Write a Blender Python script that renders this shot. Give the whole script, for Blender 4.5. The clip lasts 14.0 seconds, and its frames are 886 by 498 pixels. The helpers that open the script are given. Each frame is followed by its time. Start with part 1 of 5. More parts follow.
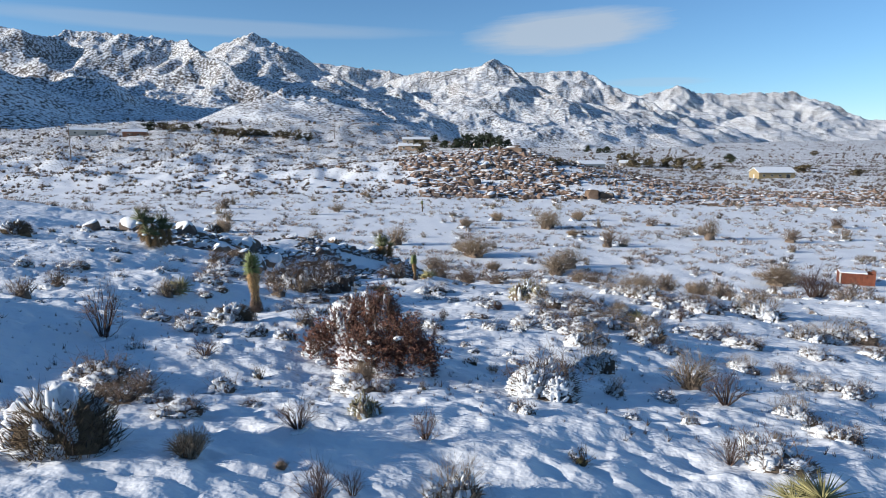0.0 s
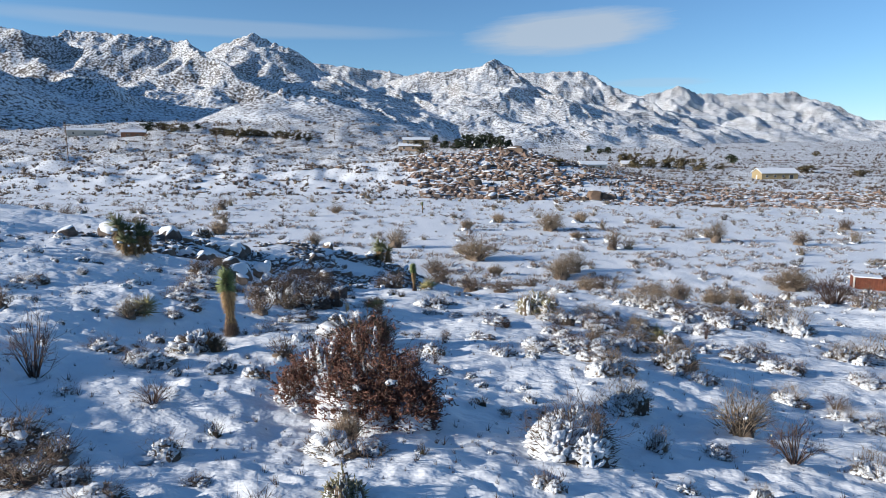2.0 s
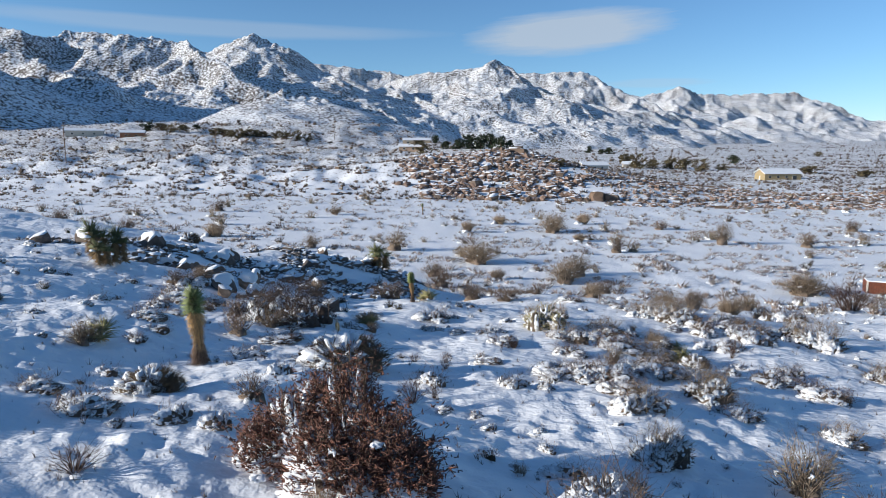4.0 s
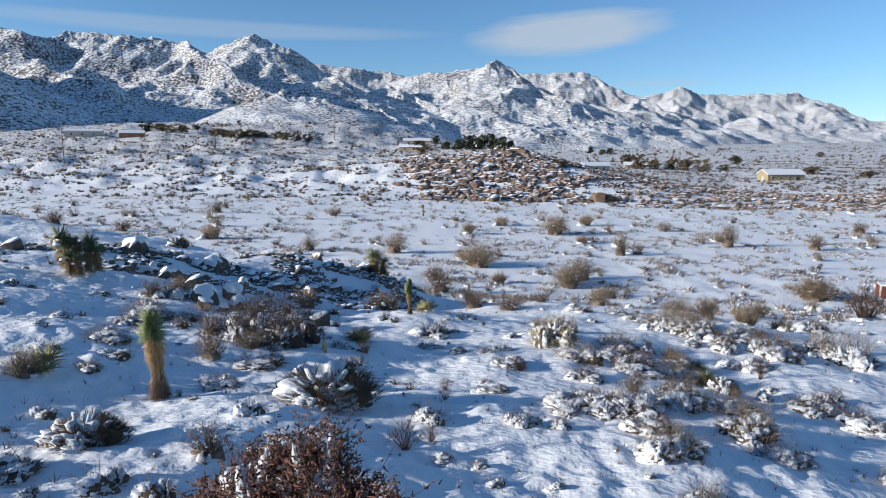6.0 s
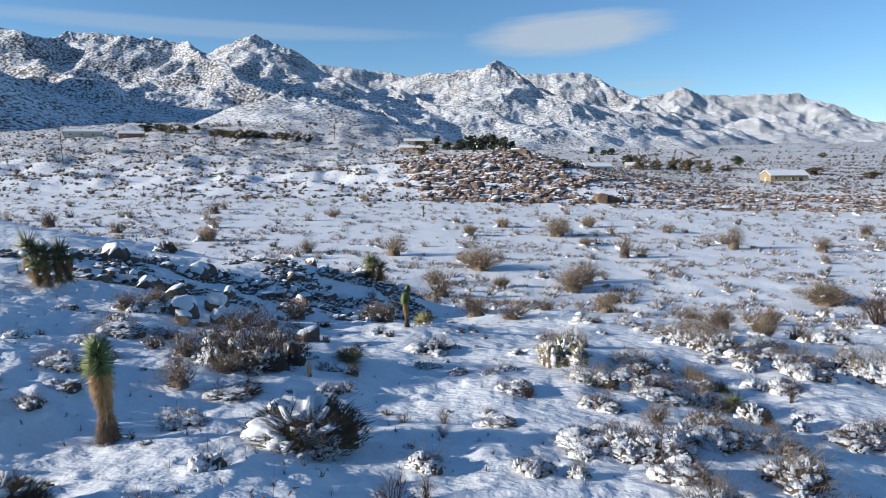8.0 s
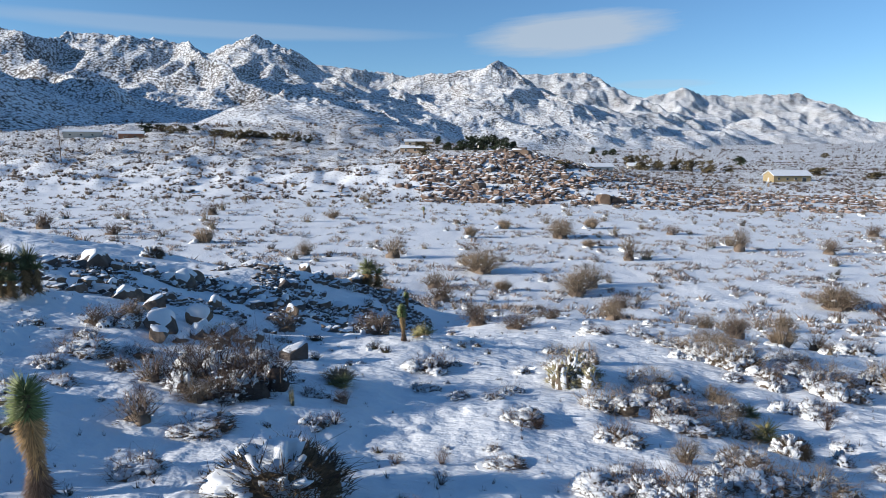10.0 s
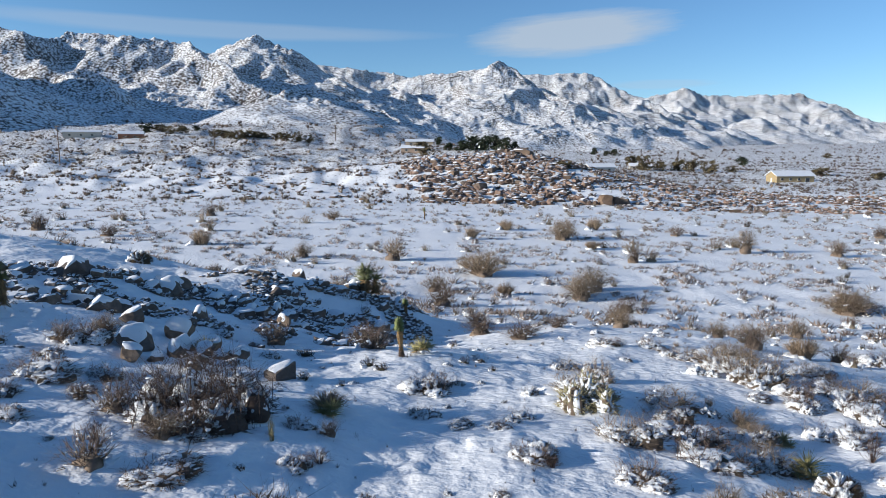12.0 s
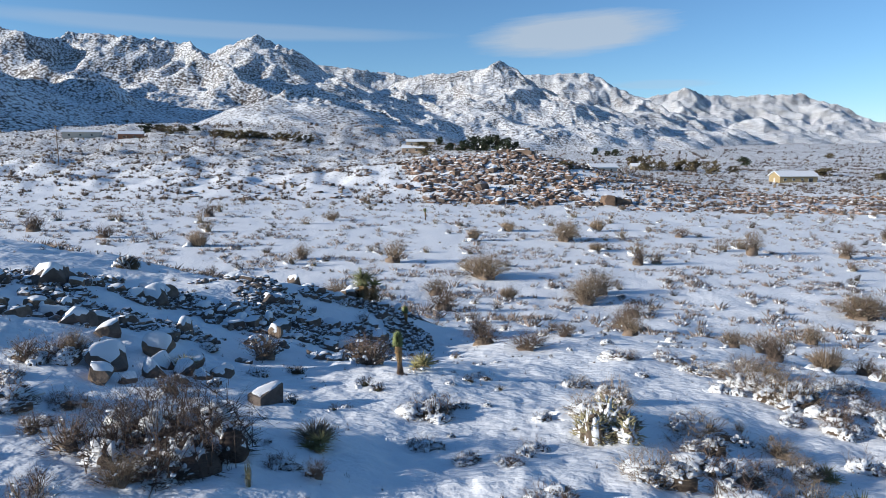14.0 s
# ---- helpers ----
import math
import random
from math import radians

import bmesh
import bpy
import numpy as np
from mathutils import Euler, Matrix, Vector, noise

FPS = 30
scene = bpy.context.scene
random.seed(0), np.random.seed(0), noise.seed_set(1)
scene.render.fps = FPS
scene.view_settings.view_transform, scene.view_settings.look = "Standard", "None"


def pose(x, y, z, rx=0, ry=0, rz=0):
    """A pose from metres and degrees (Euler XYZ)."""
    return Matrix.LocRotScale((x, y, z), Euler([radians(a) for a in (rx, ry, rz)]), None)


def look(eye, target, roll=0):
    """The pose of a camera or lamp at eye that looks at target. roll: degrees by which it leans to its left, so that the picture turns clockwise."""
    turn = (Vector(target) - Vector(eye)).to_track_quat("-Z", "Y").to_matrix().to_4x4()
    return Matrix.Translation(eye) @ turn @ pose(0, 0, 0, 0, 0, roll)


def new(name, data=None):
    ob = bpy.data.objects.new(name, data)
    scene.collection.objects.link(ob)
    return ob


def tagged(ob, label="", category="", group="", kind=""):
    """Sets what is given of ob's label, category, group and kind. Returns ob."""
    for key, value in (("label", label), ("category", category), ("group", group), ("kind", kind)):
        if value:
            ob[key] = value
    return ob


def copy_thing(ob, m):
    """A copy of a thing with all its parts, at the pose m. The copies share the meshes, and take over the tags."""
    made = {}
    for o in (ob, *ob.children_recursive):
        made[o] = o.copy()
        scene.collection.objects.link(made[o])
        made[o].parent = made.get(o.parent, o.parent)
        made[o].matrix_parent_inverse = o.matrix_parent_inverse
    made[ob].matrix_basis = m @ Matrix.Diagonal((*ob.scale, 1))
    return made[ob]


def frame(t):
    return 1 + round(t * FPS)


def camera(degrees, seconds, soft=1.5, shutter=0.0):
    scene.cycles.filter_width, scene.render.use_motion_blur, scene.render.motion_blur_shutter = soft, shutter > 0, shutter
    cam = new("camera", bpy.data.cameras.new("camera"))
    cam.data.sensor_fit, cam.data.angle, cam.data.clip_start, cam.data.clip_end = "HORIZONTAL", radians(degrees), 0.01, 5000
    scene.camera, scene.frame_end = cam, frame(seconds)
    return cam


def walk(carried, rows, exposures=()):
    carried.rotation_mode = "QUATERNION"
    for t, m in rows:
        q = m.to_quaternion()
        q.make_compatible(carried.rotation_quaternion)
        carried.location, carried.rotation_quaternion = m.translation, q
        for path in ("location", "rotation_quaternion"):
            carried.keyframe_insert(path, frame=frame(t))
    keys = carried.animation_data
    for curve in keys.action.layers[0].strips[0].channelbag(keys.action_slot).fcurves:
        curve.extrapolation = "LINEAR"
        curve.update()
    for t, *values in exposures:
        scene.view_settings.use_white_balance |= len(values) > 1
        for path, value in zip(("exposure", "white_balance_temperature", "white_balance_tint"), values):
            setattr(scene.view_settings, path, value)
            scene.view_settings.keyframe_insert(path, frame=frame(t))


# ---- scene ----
# camera: a drone gliding level and forwards off a low hill
cam = camera(70, 14.0, soft=0.7)
walk(cam, [
    (0, pose(0.005, -0.033, 5.314, 81.102, 0, 0.013)),
    (1, pose(-0.036, 1.437, 5.306, 81.124, 0, 0.024)),
    (2, pose(-0.057, 2.834, 5.301, 81.147, 0, 0.042)),
    (3, pose(-0.061, 4.163, 5.298, 81.170, 0, 0.066)),
    (4, pose(-0.051, 5.430, 5.298, 81.193, 0, 0.094)),
    (5, pose(-0.031, 6.642, 5.299, 81.216, 0, 0.127)),
    (6, pose(-0.005, 7.806, 5.301, 81.238, 0, 0.163)),
    (7, pose(0.025, 8.928, 5.303, 81.258, 0, 0.201)),
    (8, pose(0.054, 10.014, 5.306, 81.277, 0, 0.241)),
    (9, pose(0.078, 11.071, 5.309, 81.295, 0, 0.283)),
    (10, pose(0.096, 12.105, 5.311, 81.310, 0, 0.325)),
    (11, pose(0.102, 13.122, 5.312, 81.323, 0, 0.366)),
    (12, pose(0.093, 14.130, 5.311, 81.333, 0, 0.406)),
    (13, pose(0.066, 15.134, 5.309, 81.340, 0, 0.445)),
    (14, pose(0.018, 16.142, 5.303, 81.343, 0, 0.480)),
], exposures=[(0, 0.55, 5600, 4), (14, 0.55, 5600, 4)])

# low winter sun from the left, slightly behind, in a clear sky
SUN_EL = radians(16.5)
SUN_DIR = Vector((-math.cos(SUN_EL) * 0.965, -math.cos(SUN_EL) * 0.262, math.sin(SUN_EL)))
world = bpy.data.worlds.new("sky")
scene.world = world
world.use_nodes = True
wn = world.node_tree.nodes
sky = wn.new("ShaderNodeTexSky")
sky.sky_type = "NISHITA"
sky.sun_disc = False
sky.sun_elevation = SUN_EL
sky.sun_rotation = math.atan2(SUN_DIR.x, SUN_DIR.y)
sky.altitude = 1200
sky.air_density, sky.dust_density, sky.ozone_density = 1.0, 0.0, 3.2
wn["Background"].inputs["Strength"].default_value = 0.088
world.node_tree.links.new(sky.outputs[0], wn["Background"].inputs[0])
sun = new("sun", bpy.data.lights.new("sun", "SUN"))
sun.data.energy, sun.data.angle, sun.data.color = 5.0, radians(0.5), (1.0, 0.84, 0.68)
sun.matrix_world = look(SUN_DIR * 100, (0, 0, 0))

# ---- tools ----
rng = np.random.default_rng(7)
PERM = np.random.default_rng(3).permutation(512)


def perlin(x, y, seed=0):
    """Gradient noise on a plane, about -1 to 1, for arrays."""
    x, y = np.asarray(x, float) + seed * 17.31, np.asarray(y, float) - seed * 9.77
    xi, yi = np.floor(x).astype(int), np.floor(y).astype(int)
    u, v = x - xi, y - yi

    def corner(i, j):
        a = PERM[(PERM[(xi + i) & 511] + yi + j) & 511] * (math.tau / 512)
        return np.cos(a) * (u - i) + np.sin(a) * (v - j)

    su, sv = u * u * u * (u * (6 * u - 15) + 10), v * v * v * (v * (6 * v - 15) + 10)
    low = corner(0, 0) * (1 - su) + corner(1, 0) * su
    high = corner(0, 1) * (1 - su) + corner(1, 1) * su
    return (low * (1 - sv) + high * sv) * 1.5


def fbm(x, y, octaves=4, seed=0, gain=0.5):
    total, a, s = 0.0, 1.0, 1.0
    for k in range(octaves):
        total = total + a * perlin(x * s, y * s, seed + k)
        a, s = a * gain, s * 2.03
    return total


def ridged(x, y, octaves=4, seed=0):
    total, a, s = 0.0, 1.0, 1.0
    for k in range(octaves):
        total = total + a * (0.6 - np.abs(perlin(x * s, y * s, seed + k)) * 1.6)
        a, s = a * 0.5, s * 2.1
    return total


def smooth(a, b, x):
    t = np.clip((x - a) / (b - a), 0, 1)
    return t * t * (3 - 2 * t)


def bump2(x, y, cx, cy, rx, ry):
    return np.exp(-0.5 * (((x - cx) / rx) ** 2 + ((y - cy) / ry) ** 2))


def mesh_of(name, verts, faces, material, shade=True):
    """One mesh from arrays of corners and of three- or four-cornered faces."""
    me = bpy.data.meshes.new(name)
    me.from_pydata([tuple(v) for v in verts], [], [tuple(f) for f in faces])
    for m in material if isinstance(material, (list, tuple)) else [material]:
        me.materials.append(m)
    if shade:
        me.polygons.foreach_set("use_smooth", [True] * len(me.polygons))
    me.update()
    return me


def grid_mesh(name, pts, material, keep=None):
    """A sheet from an array of rows x columns x 3."""
    r, c, _ = pts.shape
    i = np.arange(r * c).reshape(r, c)
    q = np.stack([i[:-1, :-1], i[:-1, 1:], i[1:, 1:], i[1:, :-1]], -1).reshape(-1, 4)
    if keep is not None:
        q = q[keep.reshape(-1)[q].any(1)]
    me = bpy.data.meshes.new(name)
    me.vertices.add(r * c)
    me.vertices.foreach_set("co", pts.reshape(-1).astype(np.float32))
    me.loops.add(q.size)
    me.loops.foreach_set("vertex_index", q.reshape(-1).astype(np.int32))
    me.polygons.add(len(q))
    me.polygons.foreach_set("loop_start", np.arange(0, q.size, 4, dtype=np.int32))
    me.polygons.foreach_set("use_smooth", np.ones(len(q), bool))
    me.materials.append(material)
    me.update(calc_edges=True)
    return me


# ---- materials ----
def shader(name, rough=0.8, spec=0.3):
    m = bpy.data.materials.new(name)
    m.use_nodes = True
    b = m.node_tree.nodes["Principled BSDF"]
    b.inputs["Roughness"].default_value = rough
    b.inputs["Specular IOR Level"].default_value = spec
    return m, m.node_tree.nodes, m.node_tree.links, b


def noise_node(nt, scale, detail=4.0, rough=0.55, coord="Object", stretch=None):
    tc = nt.nodes.new("ShaderNodeTexCoord")
    n = nt.nodes.new("ShaderNodeTexNoise")
    n.inputs["Scale"].default_value = scale
    n.inputs["Detail"].default_value = detail
    n.inputs["Roughness"].default_value = rough
    if stretch:
        mp = nt.nodes.new("ShaderNodeMapping")
        mp.inputs["Scale"].default_value = stretch
        nt.links.new(tc.outputs[coord], mp.inputs["Vector"])
        nt.links.new(mp.outputs[0], n.inputs["Vector"])
    else:
        nt.links.new(tc.outputs[coord], n.inputs["Vector"])
    return n.outputs["Fac"]


def ramp(nt, fac, stops):
    r = nt.nodes.new("ShaderNodeValToRGB")
    r.color_ramp.elements[0].position, r.color_ramp.elements[0].color = stops[0][0], (*stops[0][1], 1)
    r.color_ramp.elements[1].position, r.color_ramp.elements[1].color = stops[-1][0], (*stops[-1][1], 1)
    for p, c in stops[1:-1]:
        e = r.color_ramp.elements.new(p)
        e.color = (*c, 1)
    nt.links.new(fac, r.inputs[0])
    return r.outputs[0]


def mixed(nt, fac, a, b, kind="MIX"):
    m = nt.nodes.new("ShaderNodeMix")
    m.data_type, m.blend_type = "RGBA", kind
    for sock, v in ((m.inputs[0], fac), (m.inputs[6], a), (m.inputs[7], b)):
        if isinstance(v, bpy.types.NodeSocket):
            nt.links.new(v, sock)
        elif isinstance(v, (int, float)):
            sock.default_value = v
        else:
            sock.default_value = (*v, 1)
    return m.outputs[2]


def relief(nt, b, fac, strength, distance):
    n = nt.nodes.new("ShaderNodeBump")
    n.inputs["Strength"].default_value, n.inputs["Distance"].default_value = strength, distance
    nt.links.new(fac, n.inputs["Height"])
    nt.links.new(n.outputs[0], b.inputs["Normal"])


def maths(nt, kind, a, b=0.0, clamp=False):
    m = nt.nodes.new("ShaderNodeMath")
    m.operation, m.use_clamp = kind, clamp
    for sock, v in ((m.inputs[0], a), (m.inputs[1], b)):
        if isinstance(v, bpy.types.NodeSocket):
            nt.links.new(v, sock)
        else:
            sock.default_value = v
    return m.outputs[0]


def plain(name, colour, rough=0.8, vary=0.35, scale=6.0, bump=0.0, spec=0.3, island=0.0):
    """A surface of one colour with grain at two scales; island: how far alike pieces differ."""
    m, n, l, b = shader(name, rough, spec)
    nt = m.node_tree
    fine, broad = noise_node(nt, scale), noise_node(nt, scale * 0.17, 2.0)
    f = maths(nt, "ADD", maths(nt, "MULTIPLY", fine, 0.6), maths(nt, "MULTIPLY", broad, 0.4))
    lo = tuple(max(0.0, c * (1 - vary)) for c in colour)
    hi = tuple(min(1.0, c * (1 + vary)) for c in colour)
    col = ramp(nt, f, [(0.3, lo), (0.7, hi)])
    if island:
        g = n.new("ShaderNodeNewGeometry")
        v = maths(nt, "ADD", maths(nt, "MULTIPLY", g.outputs["Random Per Island"], 2 * island), 1 - island)
        c = n.new("ShaderNodeCombineColor")
        for k in range(3):
            l.new(v, c.inputs[k])
        col = mixed(nt, 1.0, col, c.outputs[0], "MULTIPLY")
    l.new(col, b.inputs["Base Color"])
    if bump:
        relief(nt, b, fine, 0.6, bump)
    return m


def snow_material(name, bump):
    m, n, l, b = shader(name, 0.65, 0.25)
    nt = m.node_tree
    l.new(ramp(nt, noise_node(nt, 0.9, 6), [(0.3, (0.68, 0.7, 0.73)), (0.7, (0.77, 0.78, 0.8))]), b.inputs["Base Color"])
    f = maths(nt, "ADD", maths(nt, "MULTIPLY", noise_node(nt, 5.0, 5.0), 0.7), maths(nt, "MULTIPLY", noise_node(nt, 28.0, 3.0), 0.3))
    relief(nt, b, f, 0.7, bump)
    return m


def speckled(name, rock, snow, scale, cover, steep, bump, beyond=None, ripple=0.0, edge=16.0, broad=0.16):
    """Snow broken by brush and stones: cover sets how much shows through, steep how much more on steep faces."""
    m, n, l, b = shader(name, 0.75, 0.2)
    nt = m.node_tree
    g = n.new("ShaderNodeNewGeometry")
    s = n.new("ShaderNodeSeparateXYZ")
    l.new(g.outputs["Normal"], s.inputs[0])
    f = maths(nt, "ADD", maths(nt, "MULTIPLY", noise_node(nt, scale, 5, 0.7), 1.0 - broad), maths(nt, "MULTIPLY", noise_node(nt, scale * 0.07, 4), broad))
    f = maths(nt, "ADD", f, maths(nt, "MULTIPLY", maths(nt, "SUBTRACT", 1.0, s.outputs[2]), steep))
    if beyond:
        # brush grows denser over the rising ground past the field
        tc, sep = n.new("ShaderNodeTexCoord"), n.new("ShaderNodeSeparateXYZ")
        l.new(tc.outputs["Object"], sep.inputs[0])
        f = maths(nt, "ADD", f, maths(nt, "MULTIPLY", maths(nt, "MULTIPLY", maths(nt, "SUBTRACT", sep.outputs[1], beyond), 0.005, True), 0.2))
    k = maths(nt, "MULTIPLY", maths(nt, "SUBTRACT", f, cover), edge, True)
    tone = ramp(nt, noise_node(nt, scale * 0.5, 3), [(0.3, tuple(c * 0.6 for c in rock)), (0.7, rock)])
    l.new(mixed(nt, k, snow, tone), b.inputs["Base Color"])
    if ripple:
        # wind-worn crust: small hollows drawn out across the wind
        crust = maths(nt, "ADD", noise_node(nt, 2.3, 3, 0.5, "Object", (0.85, 1.1, 1.0)), maths(nt, "MULTIPLY", f, 0.35))
        relief(nt, b, crust, 0.8, ripple)
    else:
        relief(nt, b, f, 0.35, bump)
    return m


MOUNTAIN = speckled("snowy_mountain_rock", (0.1, 0.08, 0.066), (0.76, 0.77, 0.79), 0.27, 0.497, 0.12, 1.5, edge=13.0, broad=0.13)


# ---- the land ----
def plain_level(x, y):
    """The broad ground beyond the hill: a flat field, then a long rise to the mountains, steeper on the left."""
    left = smooth(120, -130, x)
    rise = np.maximum(y - 235, 0)
    z = -12.2 - 0.022 * np.clip(x, -80, 120)
    return z + rise * (0.026 + 0.075 * left * smooth(1600, 500, y)) + left * 2.0 * smooth(235, 300, y)


def land(x, y):
    """Height of the bare ground."""
    hill = 1.3 - 0.095 * np.maximum(y, -14) - 0.12 * np.clip(x, -60, 26)
    hill = hill - 2.4 * bump2(x, y, -4, 54, 6.5, 14) + 0.1 * bump2(x, y, -19, 44, 6, 7)
    # unseen knolls added up the slope to lay long shadows over the hillside
    hill = hill + (1.8 + 0.9 * fbm(x / 3.5, y / 3.5, 3, 43)) * bump2(x, y, -21.5, 9, 3.6, 5.5)
    hill = hill + (1.3 + 1.0 * fbm(x / 3.0, y / 3.0, 3, 44)) * bump2(x, y, -26.5, 13.5, 3.0, 3.2)
    # crest of the rocky bank above the gully
    along, off = ((x + 7) * 9 + (y - 55.5) * 5.2) / 10.4, ((x + 7) * 5.2 - (y - 55.5) * 9) / 10.4
    hill = hill + 2.4 * np.exp(-0.5 * (np.abs(along / 5.2) ** 3 + (off / 2.4) ** 2)) + 1.0 * bump2(x, y, -1.5, 38.5, 2.6, 2.6)
    k = smooth(45, 95, y + 0.35 * np.minimum(x, 0) + 0.1 * np.maximum(x, 0))
    z = hill * (1 - k) + plain_level(x, y) * k
    # rocky outcrop above the far side of the field
    z = z + 12.5 * smooth(232, 300, y) * smooth(700, 330, y) * bump2(x, y * 0, 32, 0, 42, 1)
    z = z + 3.0 * smooth(225, 250, y) * smooth(300, 255, y) * bump2(x, y * 0, 75, 0, 40, 1)
    # rolling ground
    far = smooth(90, 230, y)
    z = z + far * (1.1 * fbm(x / 45, y / 45, 3, 5) * smooth(220, 280, y) + 2.3 * smooth(20, -40, x) * smooth(235, 270, y) * fbm(x / 24, y / 24, 3, 6) + 0.25 * fbm(x / 14, y / 14, 3, 8))
    return z


def lumps(x, y):
    """Small drifts and hummocks of the snow."""
    near = smooth(160, 50, y) * smooth(2, 10, y) * smooth(1.2, 0.9, np.abs(x) / np.maximum(y, 1.0))
    w = 0.05 * fbm(x / 1.4, y / 1.4, 3, 21) + 0.08 * fbm((x - 0.4 * y) / 0.9, (y + 0.4 * x) / 0.42, 2, 31) * smooth(-0.6, 0.3, fbm(x / 3.5, y / 3.5, 2, 34)) + 0.045 * fbm(x / 0.55, y / 0.42, 2, 36) * smooth(45, 15, y)
    return near * (w + 0.3 * fbm(x / 6.0, y / 6.0, 2, 41)) + smooth(50, 160, y) * 0.09 * fbm(x / 4, y / 4, 2, 51)


def ground_at(x, y):
    x, y = np.asarray(x, float), np.asarray(y, float)
    return land(x, y) + lumps(x, y)


fine = np.arange(-42, 42.01, 0.24)
coarse = np.arange(45, 318, 4.0)
bearings = np.radians(np.concatenate([fine, coarse, [318.0]]))
radii = np.concatenate([[0.05, 1.5, 3.0, 4.5], np.geomspace(6, 60, 220), np.geomspace(60.6, 420, 170), np.geomspace(428, 4500, 60)])
R, A = np.meshgrid(radii, bearings, indexing="ij")
GX, GY = R * np.sin(A), R * np.cos(A)
GROUND = speckled("snow_covered_ground", (0.2, 0.17, 0.13), (0.79, 0.8, 0.82), 1.1, 0.69, 0.3, 0.05, 150, 0.15)
ground = tagged(new("ground", grid_mesh("ground", np.stack([GX, GY, ground_at(GX, GY)], -1), GROUND)),
                "snow-covered desert ground with drifts and hummocks", "ground", kind="structure")

RIDGES = {  # bearing in degrees, range and height in metres along each crest
    "left_crest": [(-44.1, 1809, 233), (-38.3, 1592, 241), (-35.0, 1464, 229), (-33.2, 1375, 216), (-31.6, 1408, 209), (-30.3, 1447, 229), (-26.9, 1402, 226), (-24.7, 1375, 219), (-22.1, 1348, 217), (-21.4, 1288, 200), (-18.0, 1156, 144), (-13.3, 1027, 84), (-7.3, 907, 39)],
    "left_shoulder": [(-38.3, 1274, 158), (-35.0, 1196, 144), (-32.9, 1190, 152), (-30.3, 1100, 127), (-27.5, 992, 93), (-25.1, 883, 56)],
    "sharp_peak": [(-21.6, 1613, 238), (-19.2, 1587, 234), (-17.5, 1573, 257), (-16.2, 1562, 275), (-14.7, 1550, 254), (-13.3, 1520, 218), (-11.3, 1478, 188), (-8.3, 1364, 133), (-4.3, 1153, 65)],
    "foothill": [(-16.4, 885, 57), (-14.2, 876, 78), (-13.0, 872, 86), (-11.3, 866, 77), (-7.3, 857, 51), (-4.3, 852, 37)],
    "back_ridge": [(-12.8, 2050, 280), (-10.8, 2036, 271), (-8.3, 2021, 257), (-6.3, 2012, 248), (-4.8, 2007, 248), (-3.3, 2003, 227), (-1.2, 1950, 207)],
    "knob": [(-8.8, 1518, 110), (-6.8, 1510, 141), (-4.3, 1504, 157), (-2.5, 1481, 130), (0.8, 1350, 85)],
    "middle_peak": [(-4.8, 1806, 192), (-2.3, 1701, 207), (0.8, 1700, 210), (2.6, 1701, 219), (4.2, 1654, 232), (5.4, 1657, 217), (6.9, 1611, 182), (9.9, 1522, 131), (13.8, 1441, 79), (18.1, 1367, 38)],
    "middle_back": [(5.9, 2211, 261), (7.9, 2221, 267), (10.9, 2240, 271), (12.4, 2252, 267), (13.8, 2214, 228), (15.8, 2182, 185), (18.6, 2109, 137), (21.1, 2035, 87)],
    "right_ridge": [(13.8, 2986, 275), (16.7, 3027, 249), (18.6, 3059, 267), (19.9, 3084, 290), (21.5, 3116, 259), (23.5, 3161, 254), (25.6, 3215, 259), (28.4, 3297, 267), (30.7, 3374, 244), (32.2, 3428, 215), (33.7, 3484, 184), (36.1, 3588, 145), (39.9, 3779, 86)],
    "right_foothill": [(22.2, 2483, 75), (23.9, 2515, 112), (25.4, 2545, 129), (26.8, 2577, 108), (30.7, 2559, 60)],
    # added ridge out of view, set to shadow the lower left slopes
    "left_unseen_flank": [(-41.0, 1180, 160), (-45.0, 1120, 225), (-49.0, 1080, 255), (-53.0, 1050, 205), (-58.0, 1040, 100)],
}



